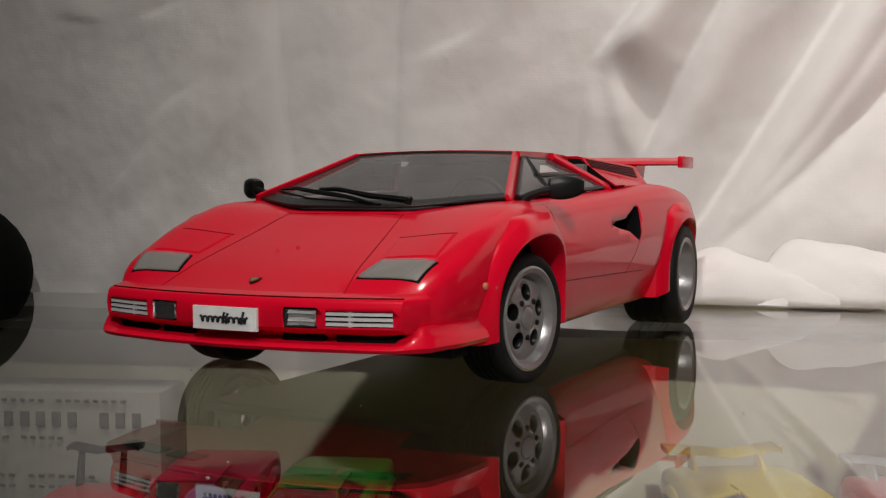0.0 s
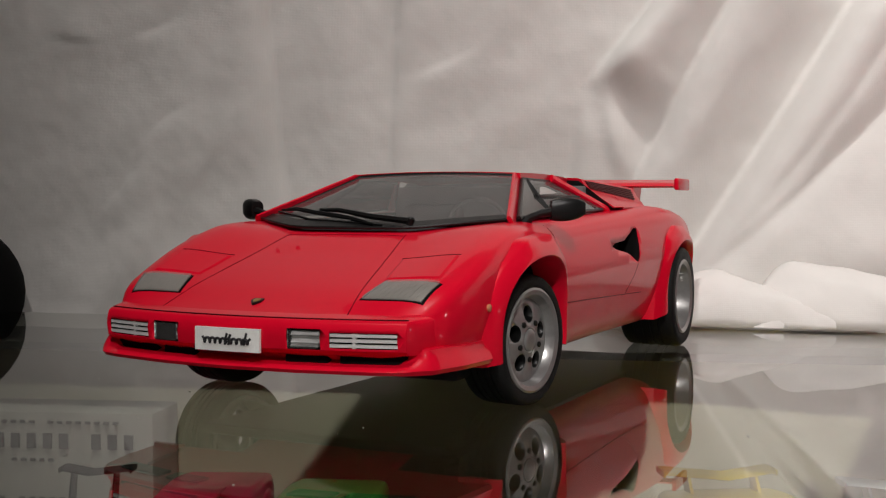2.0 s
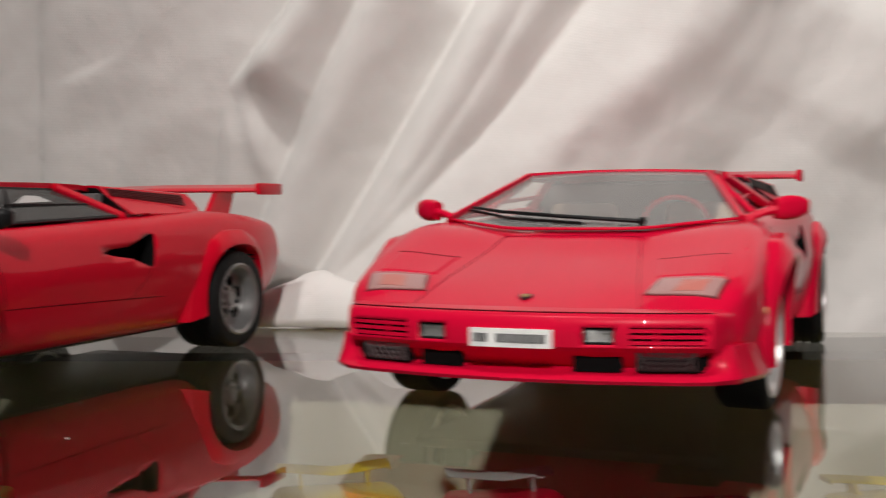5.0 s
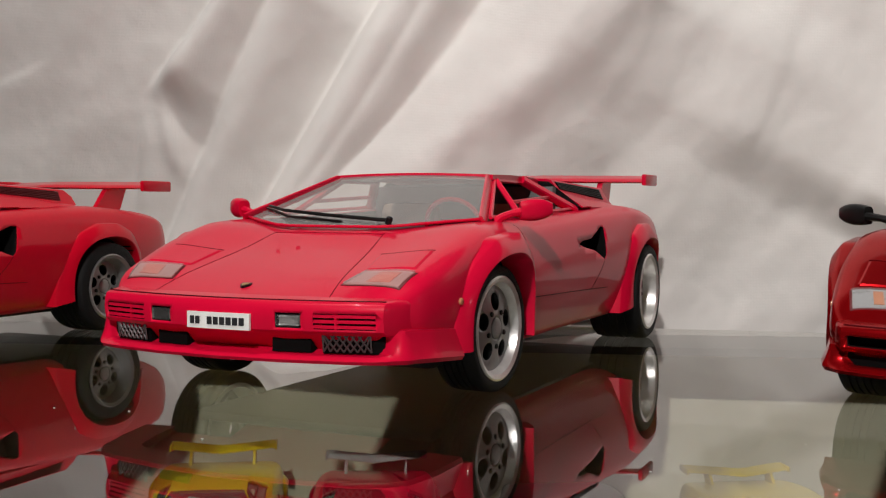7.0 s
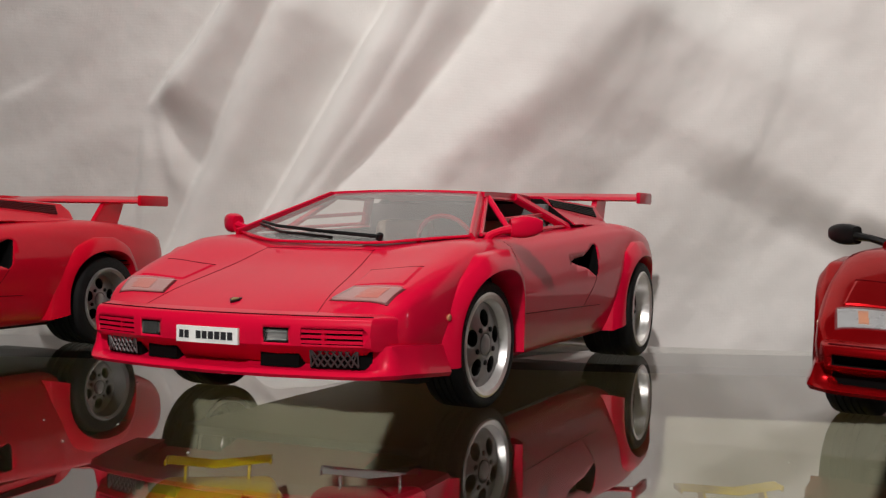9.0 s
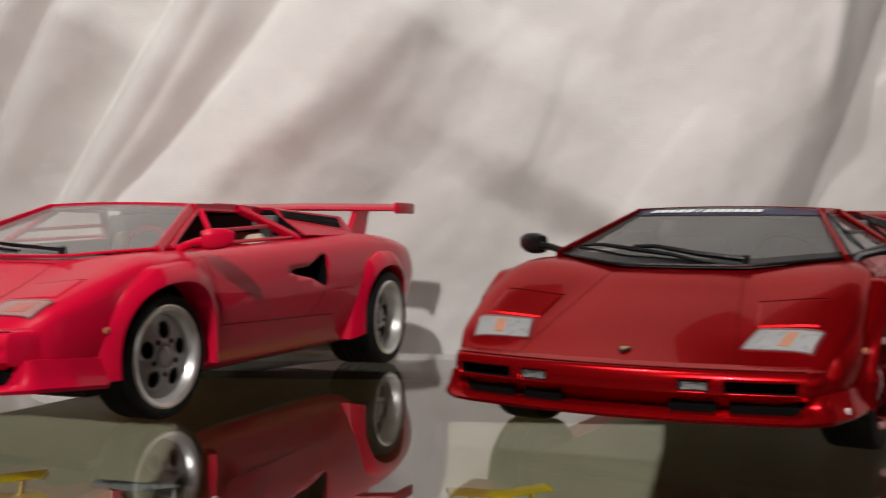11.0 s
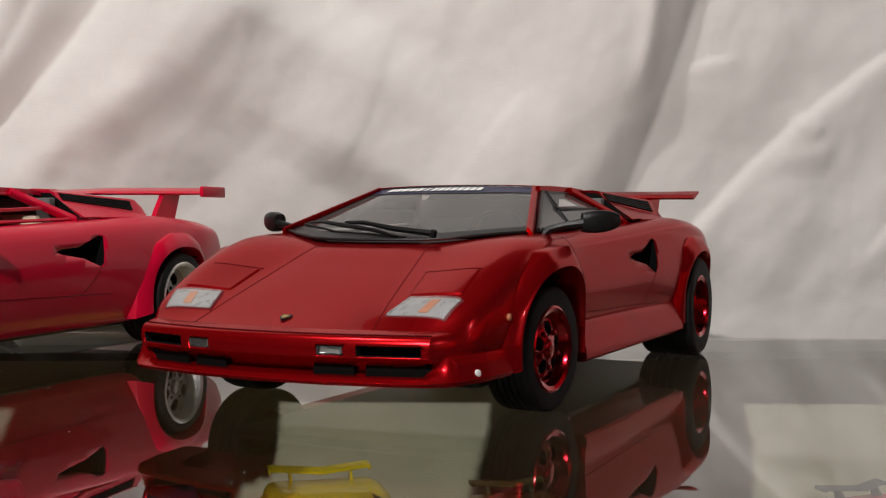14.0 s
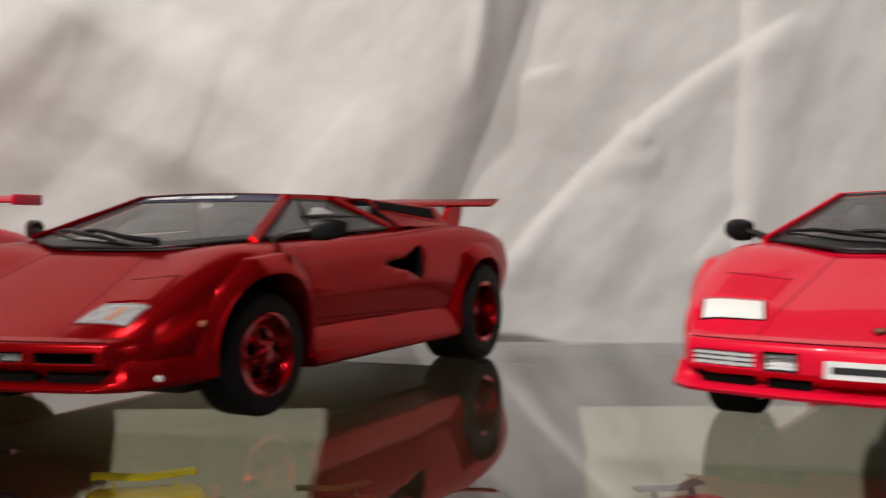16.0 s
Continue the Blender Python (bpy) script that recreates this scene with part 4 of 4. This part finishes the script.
# a scrawl of loops with three taller strokes, in place of the hand-drawn word
A_SCRIPT = [[(-0.112 + 0.0062 * k + 0.010 * math.sin(1.57 * k), 0.366 + 0.013 * math.cos(1.57 * k)) for k in range(37)]]
A_SCRIPT += [[(y, 0.350), (y + 0.004, 0.378), (y + 0.010, top)] for y, top in ((-0.004, 0.398), (0.012, 0.394), (0.084, 0.402))]
B_PLATE = (0.155, 0.034, word_bars(-0.138, -0.082, 0.356, 0.388, 2) + word_bars(-0.05, 0.138, 0.356, 0.388, 6))
D_PLATE = (0.155, 0.036, [(-0.13, 0.13, 0.358, 0.386)])
sports_car("glossy red model sports car with black mirrors and silver wheels", RED_GLOSS,
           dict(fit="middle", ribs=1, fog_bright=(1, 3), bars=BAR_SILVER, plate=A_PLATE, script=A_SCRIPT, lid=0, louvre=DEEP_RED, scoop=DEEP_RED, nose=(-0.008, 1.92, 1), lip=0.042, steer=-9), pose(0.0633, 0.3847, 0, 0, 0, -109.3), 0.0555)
sports_car("red plastic model sports car with open side windows and red mirrors", RED_PLASTIC,
           dict(bars=RED_PLASTIC, pane=PANE_CLEAR, plate=B_PLATE, mirror_paint=RED_PLASTIC, open_windows=True, seal=False, wiper="thin", amber=1, lamp=LAMP_PINK, lamp_edge=DEEP_RED, amber_paint=mat("rosy_bulb_cover", (0.48, 0.13, 0.10), 0.3, 0, 0.4), fog=FOG_SMALL, nose=(0.036, 1.45, 0), mesh=True, inside=CREAM, rims=(SILVER, BRIGHT, BLACK), wheel_paint=RED_PLASTIC, lid=0, steer=-4, wing_up=0.032),
           pose(0.2708, 0.3843, 0, 0, 0, -110.1), 0.0569)
sports_car("dark metallic red model sports car with red chrome wheels", RED_CANDY,
           dict(fit="narrow", lamp=LAMP_COOL, lamp_edge=DEEP_RED, plate=None, amber=1, amber_span=(0.48, 0.72), amber_paint=mat("pale_amber_cover", (0.42, 0.17, 0.08), 0.3, 0, 0.4), fog=FOG_SMALL, nose=(-0.034, 1.35, 1), lip=0.022, lid=0, wing_thin=1, skirt=1, rims=(RED_CHROME, RED_CHROME, RED_CHROME), mirror_long=0.07, steer=-5, sticker=1, banner=[(0.10 + 0.050 * k, 0.140 + 0.050 * k) for k in range(5)] + [(0.360, 0.380)] + [(0.400 + 0.038 * k, 0.430 + 0.038 * k) for k in range(8)], louvre=BLACK),
           pose(0.4608, 0.3482, 0, 0, 0, -118.6), 0.0558)
sports_car("bright red model sports car with black mirrors and white plate", RED_BRIGHT,
           dict(fit="middle", fog_bright=(0, 1), lamp=WHITE, bars=BAR_SILVER, plate=D_PLATE, lid=0, nose=(-0.012, 1.92, 1), lip=0.03), pose(0.6661, 0.2900, 0, 0, 0, -126.1), 0.0552)

# ---- the glass table, the cloth behind it and the room ----


def structure(name, bm, material, label, angle=35):
    return tagged(new(name, meshed(name, bm, material, angle)), label, "", "", "structure")


def slanted_box(name, x0, x1, y_left, y_right, depth, z0, z1, material, label, bevel=0.001):
    """A long box whose front face runs from (x0, y_left) to (x1, y_right)."""
    bm = bmesh.new()
    rings(bm, [[(x0, y_left, z0), (x1, y_right, z0), (x1, y_right + depth, z0), (x0, y_left + depth, z0)], [(x0, y_left, z1), (x1, y_right, z1), (x1, y_right + depth, z1), (x0, y_left + depth, z1)]])
    bmesh.ops.bevel(bm, geom=bm.edges[:], offset=bevel, segments=2, affect="EDGES")
    return structure(name, bm, material, label)


def back(x):
    """The line of the glass table's rear edge."""
    return 0.510 - 0.125 * x


def level(y):
    """The table stands a little higher in front."""
    return 0.0045 * (0.45 - y)


bm = bmesh.new()
rings(bm, [[(x, y, z + level(y)) for x, y in ((-0.9, -0.10), (1.4, -0.42), (1.4, back(1.4)), (-0.9, back(-0.9)))] for z in (-0.008, 0.0)])
bmesh.ops.bevel(bm, geom=bm.edges[:], offset=0.0012, segments=2, affect="EDGES")
top = structure("glass_table_top", bm, GLASS, "clear greenish glass table top that mirrors the cars")
top.data.materials.append(GLASS_SIDES)
for face in top.data.polygons:
    face.material_index = 0 if face.normal.z > 0.5 else 1
# added strip: keeps the upper lamp off the panel and sets its shadow line
bm = bmesh.new()
rings(bm, [[(x, 0.518 - 0.028 * x, -0.017), (x, 0.60, -0.017), (x, 0.60, -0.0135), (x, 0.518 - 0.028 * x, -0.0135)] for x in (-0.9, 1.4)])
structure("rail", bm, DARK_PAINT, "grey strip added behind the glass to keep lamp light off the panel")
slanted_box("back_panel", -0.9, 1.4, 0.568, 0.536, 0.01, -0.50, -0.0175, PANEL, "pale board behind the lower shelf")
slanted_box("lower_shelf", -0.9, 1.4, 0.02, -0.06, 0.535, -0.110, -0.098, SHELF_BOARD, "plain shelf board under the glass")


def fold(a, b, c, height, rise, run, side):
    """A crease from a through b to c, in metres along and up; side 1: the cloth swells to the right of it, -1: to the left."""
    bend = [2 * q - (p + r) / 2 for p, q, r in zip(a, b, c)]
    CREASES.append(([tuple((1 - t) ** 2 * p + 2 * t * (1 - t) * q + t * t * r for p, q, r in zip(a, bend, c)) for t in (0, 0.17, 0.33, 0.5, 0.67, 0.83, 1)], height, rise, run, side))


CREASES = []
fold((0.128, -0.01), (0.1974, 0.1009), (0.262, 0.215), 0.027, 0.007, 0.04, 1)
fold((0.165, 0.03), (0.2196, 0.0987), (0.262, 0.175), 0.0046, 0.005, 0.018, 1)
fold((0.12, -0.01), (0.2324, 0.0908), (0.318, 0.215), 0.0368, 0.028, 0.105, 1)
fold((0.104, 0.01), (0.1441, 0.0964), (0.188, 0.18), 0.021, 0.01, 0.036, 1)
fold((0.1025, 0.106), (0.1414, 0.1535), (0.175, 0.205), 0.021, 0.0045, 0.03, 1)
fold((0.094, 0.0), (0.0966, 0.0532), (0.1025, 0.106), 0.0084, 0.008, 0.02, 1)
fold((0.515, 0.0), (0.5633, 0.1049), (0.596, 0.215), 0.0333, 0.034, 0.1, -1)
fold((0.56, 0.02), (0.6372, 0.1026), (0.73, 0.165), 0.0055, 0.005, 0.022, 1)
fold((0.57, 0.123), (0.5897, 0.1311), (0.611, 0.132), 0.0029, 0.004, 0.01, 1)
fold((0.688, -0.02), (0.6915, 0.0976), (0.698, 0.215), 0.0078, 0.007, 0.03, 1)
fold((0.008, 0.03), (0.0123, 0.12), (0.016, 0.21), 0.0034, 0.004, 0.03, 1)
fold((-0.036, 0.0), (-0.0464, 0.1048), (-0.052, 0.21), 0.0057, 0.006, 0.04, -1)
fold((-0.131, 0.132), (-0.1515, 0.132), (-0.171, 0.138), 0.0021, 0.003, 0.012, 1)
fold((-0.086, 0.145), (-0.108, 0.1367), (-0.131, 0.132), 0.0021, 0.004, 0.014, -1)
fold((0.015, 0.11), (0.0375, 0.1184), (0.059, 0.129), 0.0023, 0.004, 0.014, 1)
fold((-0.125, 0.07), (-0.1051, 0.0919), (-0.078, 0.104), 0.0023, 0.005, 0.016, 1)
fold((-0.15, 0.04), (-0.1277, 0.0604), (-0.11, 0.085), 0.0034, 0.006, 0.02, 1)
fold((-0.1, 0.045), (-0.0778, 0.0703), (-0.062, 0.1), 0.0026, 0.006, 0.02, -1)
fold((0.04, 0.05), (0.0507, 0.0766), (0.05, 0.105), 0.0018, 0.005, 0.014, 1)
fold((0.305, 0.02), (0.3271, 0.0535), (0.352, 0.085), 0.003, 0.016, 0.05, -1)
fold((0.395, 0.06), (0.4188, 0.1029), (0.432, 0.15), 0.0029, 0.01, 0.03, -1)
fold((0.44, 0.04), (0.4669, 0.0833), (0.5, 0.122), 0.0026, 0.008, 0.026, 1)
fold((0.66, 0.02), (0.6791, 0.0438), (0.7, 0.066), 0.0029, 0.006, 0.02, 1)
fold((-0.245, -0.02), (-0.237, 0.117), (-0.229, 0.254), 0.0315, 0.02, 0.06, -1)
fold((0.787, -0.02), (0.7962, 0.12), (0.805, 0.26), 0.0315, 0.02, 0.06, 1)
# soft ridges: line from (along, up) to (along, up), width, height
RIDGES = [
    (0.240, 0.062, 0.300, 0.110, 0.011, 0.0040), (0.300, 0.110, 0.362, 0.164, 0.013, 0.0040), (0.552, 0.118, 0.562, 0.190, 0.006, 0.0035),
    (0.388, 0.052, 0.450, 0.159, 0.028, 0.0028), (0.600, 0.100, 0.625, 0.150, 0.020, 0.0030), (0.628, 0.078, 0.650, 0.084, 0.007, 0.0016),
    (0.644, 0.092, 0.634, 0.100, 0.005, 0.0014), (0.612, 0.020, 0.640, 0.060, 0.016, 0.0030), (-0.010, 0.040, -0.014, 0.160, 0.016, 0.0030),
    (0.066, 0.100, 0.072, 0.190, 0.013, 0.0030), (0.113, 0.103, 0.122, 0.068, 0.005, 0.0030), (-0.160, -0.02, -0.118, 0.030, 0.014, 0.0040),
    (0.225, 0.020, 0.262, 0.052, 0.020, 0.0050), (0.290, 0.010, 0.330, 0.050, 0.018, 0.0035),
]


def ease(a, b, x):
    t = np.clip((x - a) / (b - a), 0, 1)
    return t * t * (3 - 2 * t)


def crease(u, z, pts, height, rise, run, side):
    """A sharp valley along the points, beside which the cloth swells up and sinks back slowly."""
    far, near, along, total = np.full(u.shape, 1e9), np.zeros(u.shape), np.zeros(u.shape), 0.0
    for (ua, za), (ub, zb) in zip(pts, pts[1:]):
        du, dz = ub - ua, zb - za
        ln = math.hypot(du, dz)
        t = np.clip(((u - ua) * du + (z - za) * dz) / ln, 0, ln)
        d = np.hypot(u - ua - du / ln * t, z - za - dz / ln * t)
        s = np.sign((u - ua) * dz - (z - za) * du) * d
        hit = d < far
        far, near, along = np.where(hit, d, far), np.where(hit, s, near), np.where(hit, total + t, along)
        total += ln
    s = np.maximum(near * side, 0)
    fade = min(0.5 * total, max(0.12 * total, 0.026))
    ends = ease(0, fade, along) * (1 - ease(total - fade, total, along))
    return height * (1 - np.exp(-s / rise)) * np.exp(-(s / run) ** 1.5) * ends


def ridge(u, z, u0, z0, u1, z1, width, height):
    du, dz = u1 - u0, z1 - z0
    ln = math.hypot(du, dz)
    t = ((u - u0) * du + (z - z0) * dz) / ln
    s = ((u - u0) * dz - (z - z0) * du) / ln
    return height * np.exp(-(s / width) ** 2) * ease(-0.3 * ln, 0.2 * ln, t) * (1 - ease(0.8 * ln, 1.3 * ln, t))


def cloth():
    bm = bmesh.new()
    us = np.linspace(-0.36, 0.96, 700)
    zs = np.concatenate([np.linspace(-0.0132, 0.205, 126), np.linspace(0.215, 0.37, 14)])
    u, z = np.meshgrid(us, zs)
    y = 0.568 - 0.05 * (u - 0.15) - 0.10 * np.maximum(z, 0) * (1 - ease(0.05, 0.45, u))
    for c in CREASES:
        y -= crease(u, z, *c)
    for r in RIDGES:
        y -= ridge(u, z, *r)
    loops = []
    for a in range(len(zs)):
        row = []
        for b in range(len(us)):
            p, q = us[b], zs[a]
            wave = 0.008 * noise.noise((p * 5, q * 2.5, 0.3)) + 0.0026 * noise.noise((p * 22 - q * 12, q * 14, 1.7)) + 0.0008 * noise.noise((p * 60 - q * 30, q * 38, 4.1)) + 0.00025 * noise.noise((p * 150, q * 120, 2.2))
            row.append((p, float(y[a, b]) + wave, q))
        loops.append(row)
    rings(bm, loops, False, False)
    ob = tagged(new("cloth_backdrop", meshed("cloth_backdrop", bm, CLOTH, 180)), "white cotton sheet hung in loose folds behind the cars", "cloth")
    mod = ob.modifiers.new("thickness", "SOLIDIFY")
    mod.thickness, mod.offset = 0.0012, 1
    # the hem gathered into two soft heaps on the rear edge of the glass
    for x0, x1, high, deep, peak, tail, skew in ((0.112, 0.212, 0.0225, 0.014, 0.45, 0.7, 0.004), (0.183, 0.340, 0.0258, 0.022, 0.13, 1.1, -0.018)):
        loops = []
        for k in range(65):
            u = (k / 64) ** 1.4
            x = x0 + (x1 - x0) * u
            rise = smooth01(0, peak, u) ** 0.5 * min(1.0, (1 - u) / (1 - peak)) ** tail + 0.001
            h = high * rise
            d = deep * (0.15 + 0.85 * rise)
            row = []
            for j in range(23):
                a = math.pi * j / 22
                wob = 1 + 0.11 * noise.noise((u * 6, a * 1.6, x0 * 40)) + 0.03 * noise.noise((u * 18, a * 4, x0 * 70))
                row.append((x + skew * math.sin(a) * (1 - u), back(x) - 0.004 + d - d * math.cos(a) * wob, 0.0008 + h * math.sin(a) ** 0.9 * wob))
            loops.append(row)
        part("hem_heap", rings(bmesh.new(), loops), CLOTH, ob, "hem of the sheet gathered in a soft heap", 180)
    return ob


cloth()

# ---- below the glass ----
SHELF = -0.098


carton = tagged(new("packing_carton", meshed("packing_carton", box(bmesh.new(), (-0.42, 0.515, SHELF), (-0.0905, 0.548, -0.0446), None, 0.001), CARD)), "white printed carton standing on the lower shelf", "carton")
# rows of print: left, right, low, high, characters
for x0, x1, z0, z1, n in ((-0.250, -0.100, -0.0497, -0.0484, 34), (-0.265, -0.096, -0.0612, -0.0543, 22), (-0.250, -0.135, -0.0672, -0.0658, 26), (-0.265, -0.120, -0.0850, -0.0836, 30), (-0.265, -0.120, -0.0900, -0.0886, 30)):
    w = (x1 - x0) / n
    for k in range(n):
        if (k * 7 + n) % 9 != 4:
            part("print_bar", box(bmesh.new(), (x0 + k * w, 0.5136, z0), (x0 + (k + 0.55) * w, 0.5144, z1)), INK_GREY, carton)

SMALL = "small model cars on the lower shelf"
sports_car("small yellow model sports car with black window edges", YELLOW, dict(simple=1), pose(0.1715, 0.444, SHELF, 0, 0, -79) @ Matrix.Diagonal((1, 0.92, 1, 1)), 0.0340, SMALL)
sports_car("small yellow model sports car with a flat rear wing", YELLOW, dict(simple=1, wing_up=-0.04), pose(0.4045, 0.448, SHELF, 0, 0, -79), 0.0305, SMALL)
sports_car("small magenta model sports car with a low round tail", PINK, dict(simple=1, wing=0), pose(-0.050, 0.447, SHELF, 0, 0, -86) @ Matrix.Diagonal((1, 0.70, 1, 1)), 0.0345, SMALL)
sports_car("small red model racing car with a black rear wing", RED_GLOSS, dict(simple=1, wing_paint=BLACK, wing_up=0.35), pose(-0.096, 0.424, SHELF, 0, 0, -86) @ Matrix.Diagonal((1, 0.72, 1, 1)), 0.0270, SMALL)
sports_car("small green model sports car with dark windows", GREEN, dict(simple=1, wing=0), pose(-0.002, 0.447, SHELF, 0, 0, -90) @ Matrix.Diagonal((1, 0.74, 1, 1)), 0.0330, SMALL)
sports_car("small red model sports car with a pale blue wing", RED_PLASTIC, dict(simple=1, wing_paint=PALE), pose(0.2375, 0.444, SHELF, 0, 0, -84) @ Matrix.Diagonal((1, 0.92, 1, 1)), 0.0320, SMALL)
sports_car("small navy model sports car with dark windows", NAVY, dict(simple=1, wing=0), pose(0.322, 0.445, SHELF, 0, 0, -80), 0.0290, SMALL)
sports_car("small brown model sports car with a dull gold wing", AMBER_DULL, dict(simple=1, wing_paint=GOLD_DULL), pose(0.491, 0.458, SHELF, 0, 0, -78), 0.0230, SMALL)
sports_car("small red model sports car with a dark grey wing", RED_BRIGHT, dict(simple=1, wing_paint=TRIM), pose(0.655, 0.445, SHELF, 0, 0, -70), 0.0230, SMALL)

cap = lathe(bmesh.new(), [(0.0068, -0.0395), (0.0074, -0.0385), (0.0074, -0.004), (0.0079, -0.003), (0.0080, 0.006), (0.0074, 0.010), (0.0056, 0.0135), (0.0028, 0.0153), (0.0004, 0.0157)], 28)
bmesh.ops.rotate(cap, verts=cap.verts, cent=(0, 0, 0), matrix=Matrix.Rotation(radians(90), 3, "X"))
bmesh.ops.translate(cap, verts=cap.verts, vec=(-0.016, 0.360, SHELF + 0.0396))
tagged(new("bottle", meshed("bottle", cap, LILAC, 60)), "slim lilac plastic bottle with a domed cap", "bottle")

bag = lathe(bmesh.new(), [(0.002 + 0.043 * math.sin(math.pi * k / 16), -0.038 * math.cos(math.pi * k / 16)) for k in range(17)], 40)
bmesh.ops.rotate(bag, verts=bag.verts, cent=(0, 0, 0), matrix=Matrix.Rotation(radians(90), 3, "X"))
bmesh.ops.translate(bag, verts=bag.verts, vec=(-0.208, 0.530, 0.008))
tagged(new("round_bag", meshed("round_bag", bag, VOID, 60)), "black round bag beside the white sheet", "bag")

bm = bmesh.new()
box(bm, (-2.2, -2.4, -0.8), (2.8, 1.0, -0.78))
structure("floor", bm, BOARD, "plain dark floor")
for nm, lo, hi in (("wall_north", (-2.2, 1.0, -0.8), (2.8, 1.1, 2.0)), ("wall_south", (-2.2, -2.5, -0.8), (2.8, -2.4, 2.0)), ("wall_west", (-2.3, -2.4, -0.8), (-2.2, 1.0, 2.0)), ("wall_east", (2.8, -2.4, -0.8), (2.9, 1.0, 2.0))):
    structure(nm, box(bmesh.new(), lo, hi), WALLS, "plain plaster wall")
structure("ceiling", box(bmesh.new(), (-2.2, -2.4, 2.0), (2.8, 1.0, 2.1)), WALLS, "plain plaster ceiling")

# dust on the glass
rng = random.Random(7)
bm = bmesh.new()
for k in range(90):
    x, y, r = rng.uniform(-0.05, 0.72), rng.uniform(0.20, 0.49), rng.uniform(0.00012, 0.00040)
    a = rng.uniform(0, 6.28)
    loop = [(x + r * rng.uniform(0.5, 1.2) * math.cos(a + j * 1.257), y + r * rng.uniform(0.5, 1.2) * math.sin(a + j * 1.257)) for j in range(5)]
    rings(bm, [[(p, q, level(q)) for p, q in loop], [(p, q, level(q) + r * 0.5) for p, q in loop]])
tagged(new("dust", meshed("dust", bm, mat("pale_dust", (0.45, 0.43, 0.40), 0.9))), "pale dust specks scattered over the glass", "dust", "", "stuff")
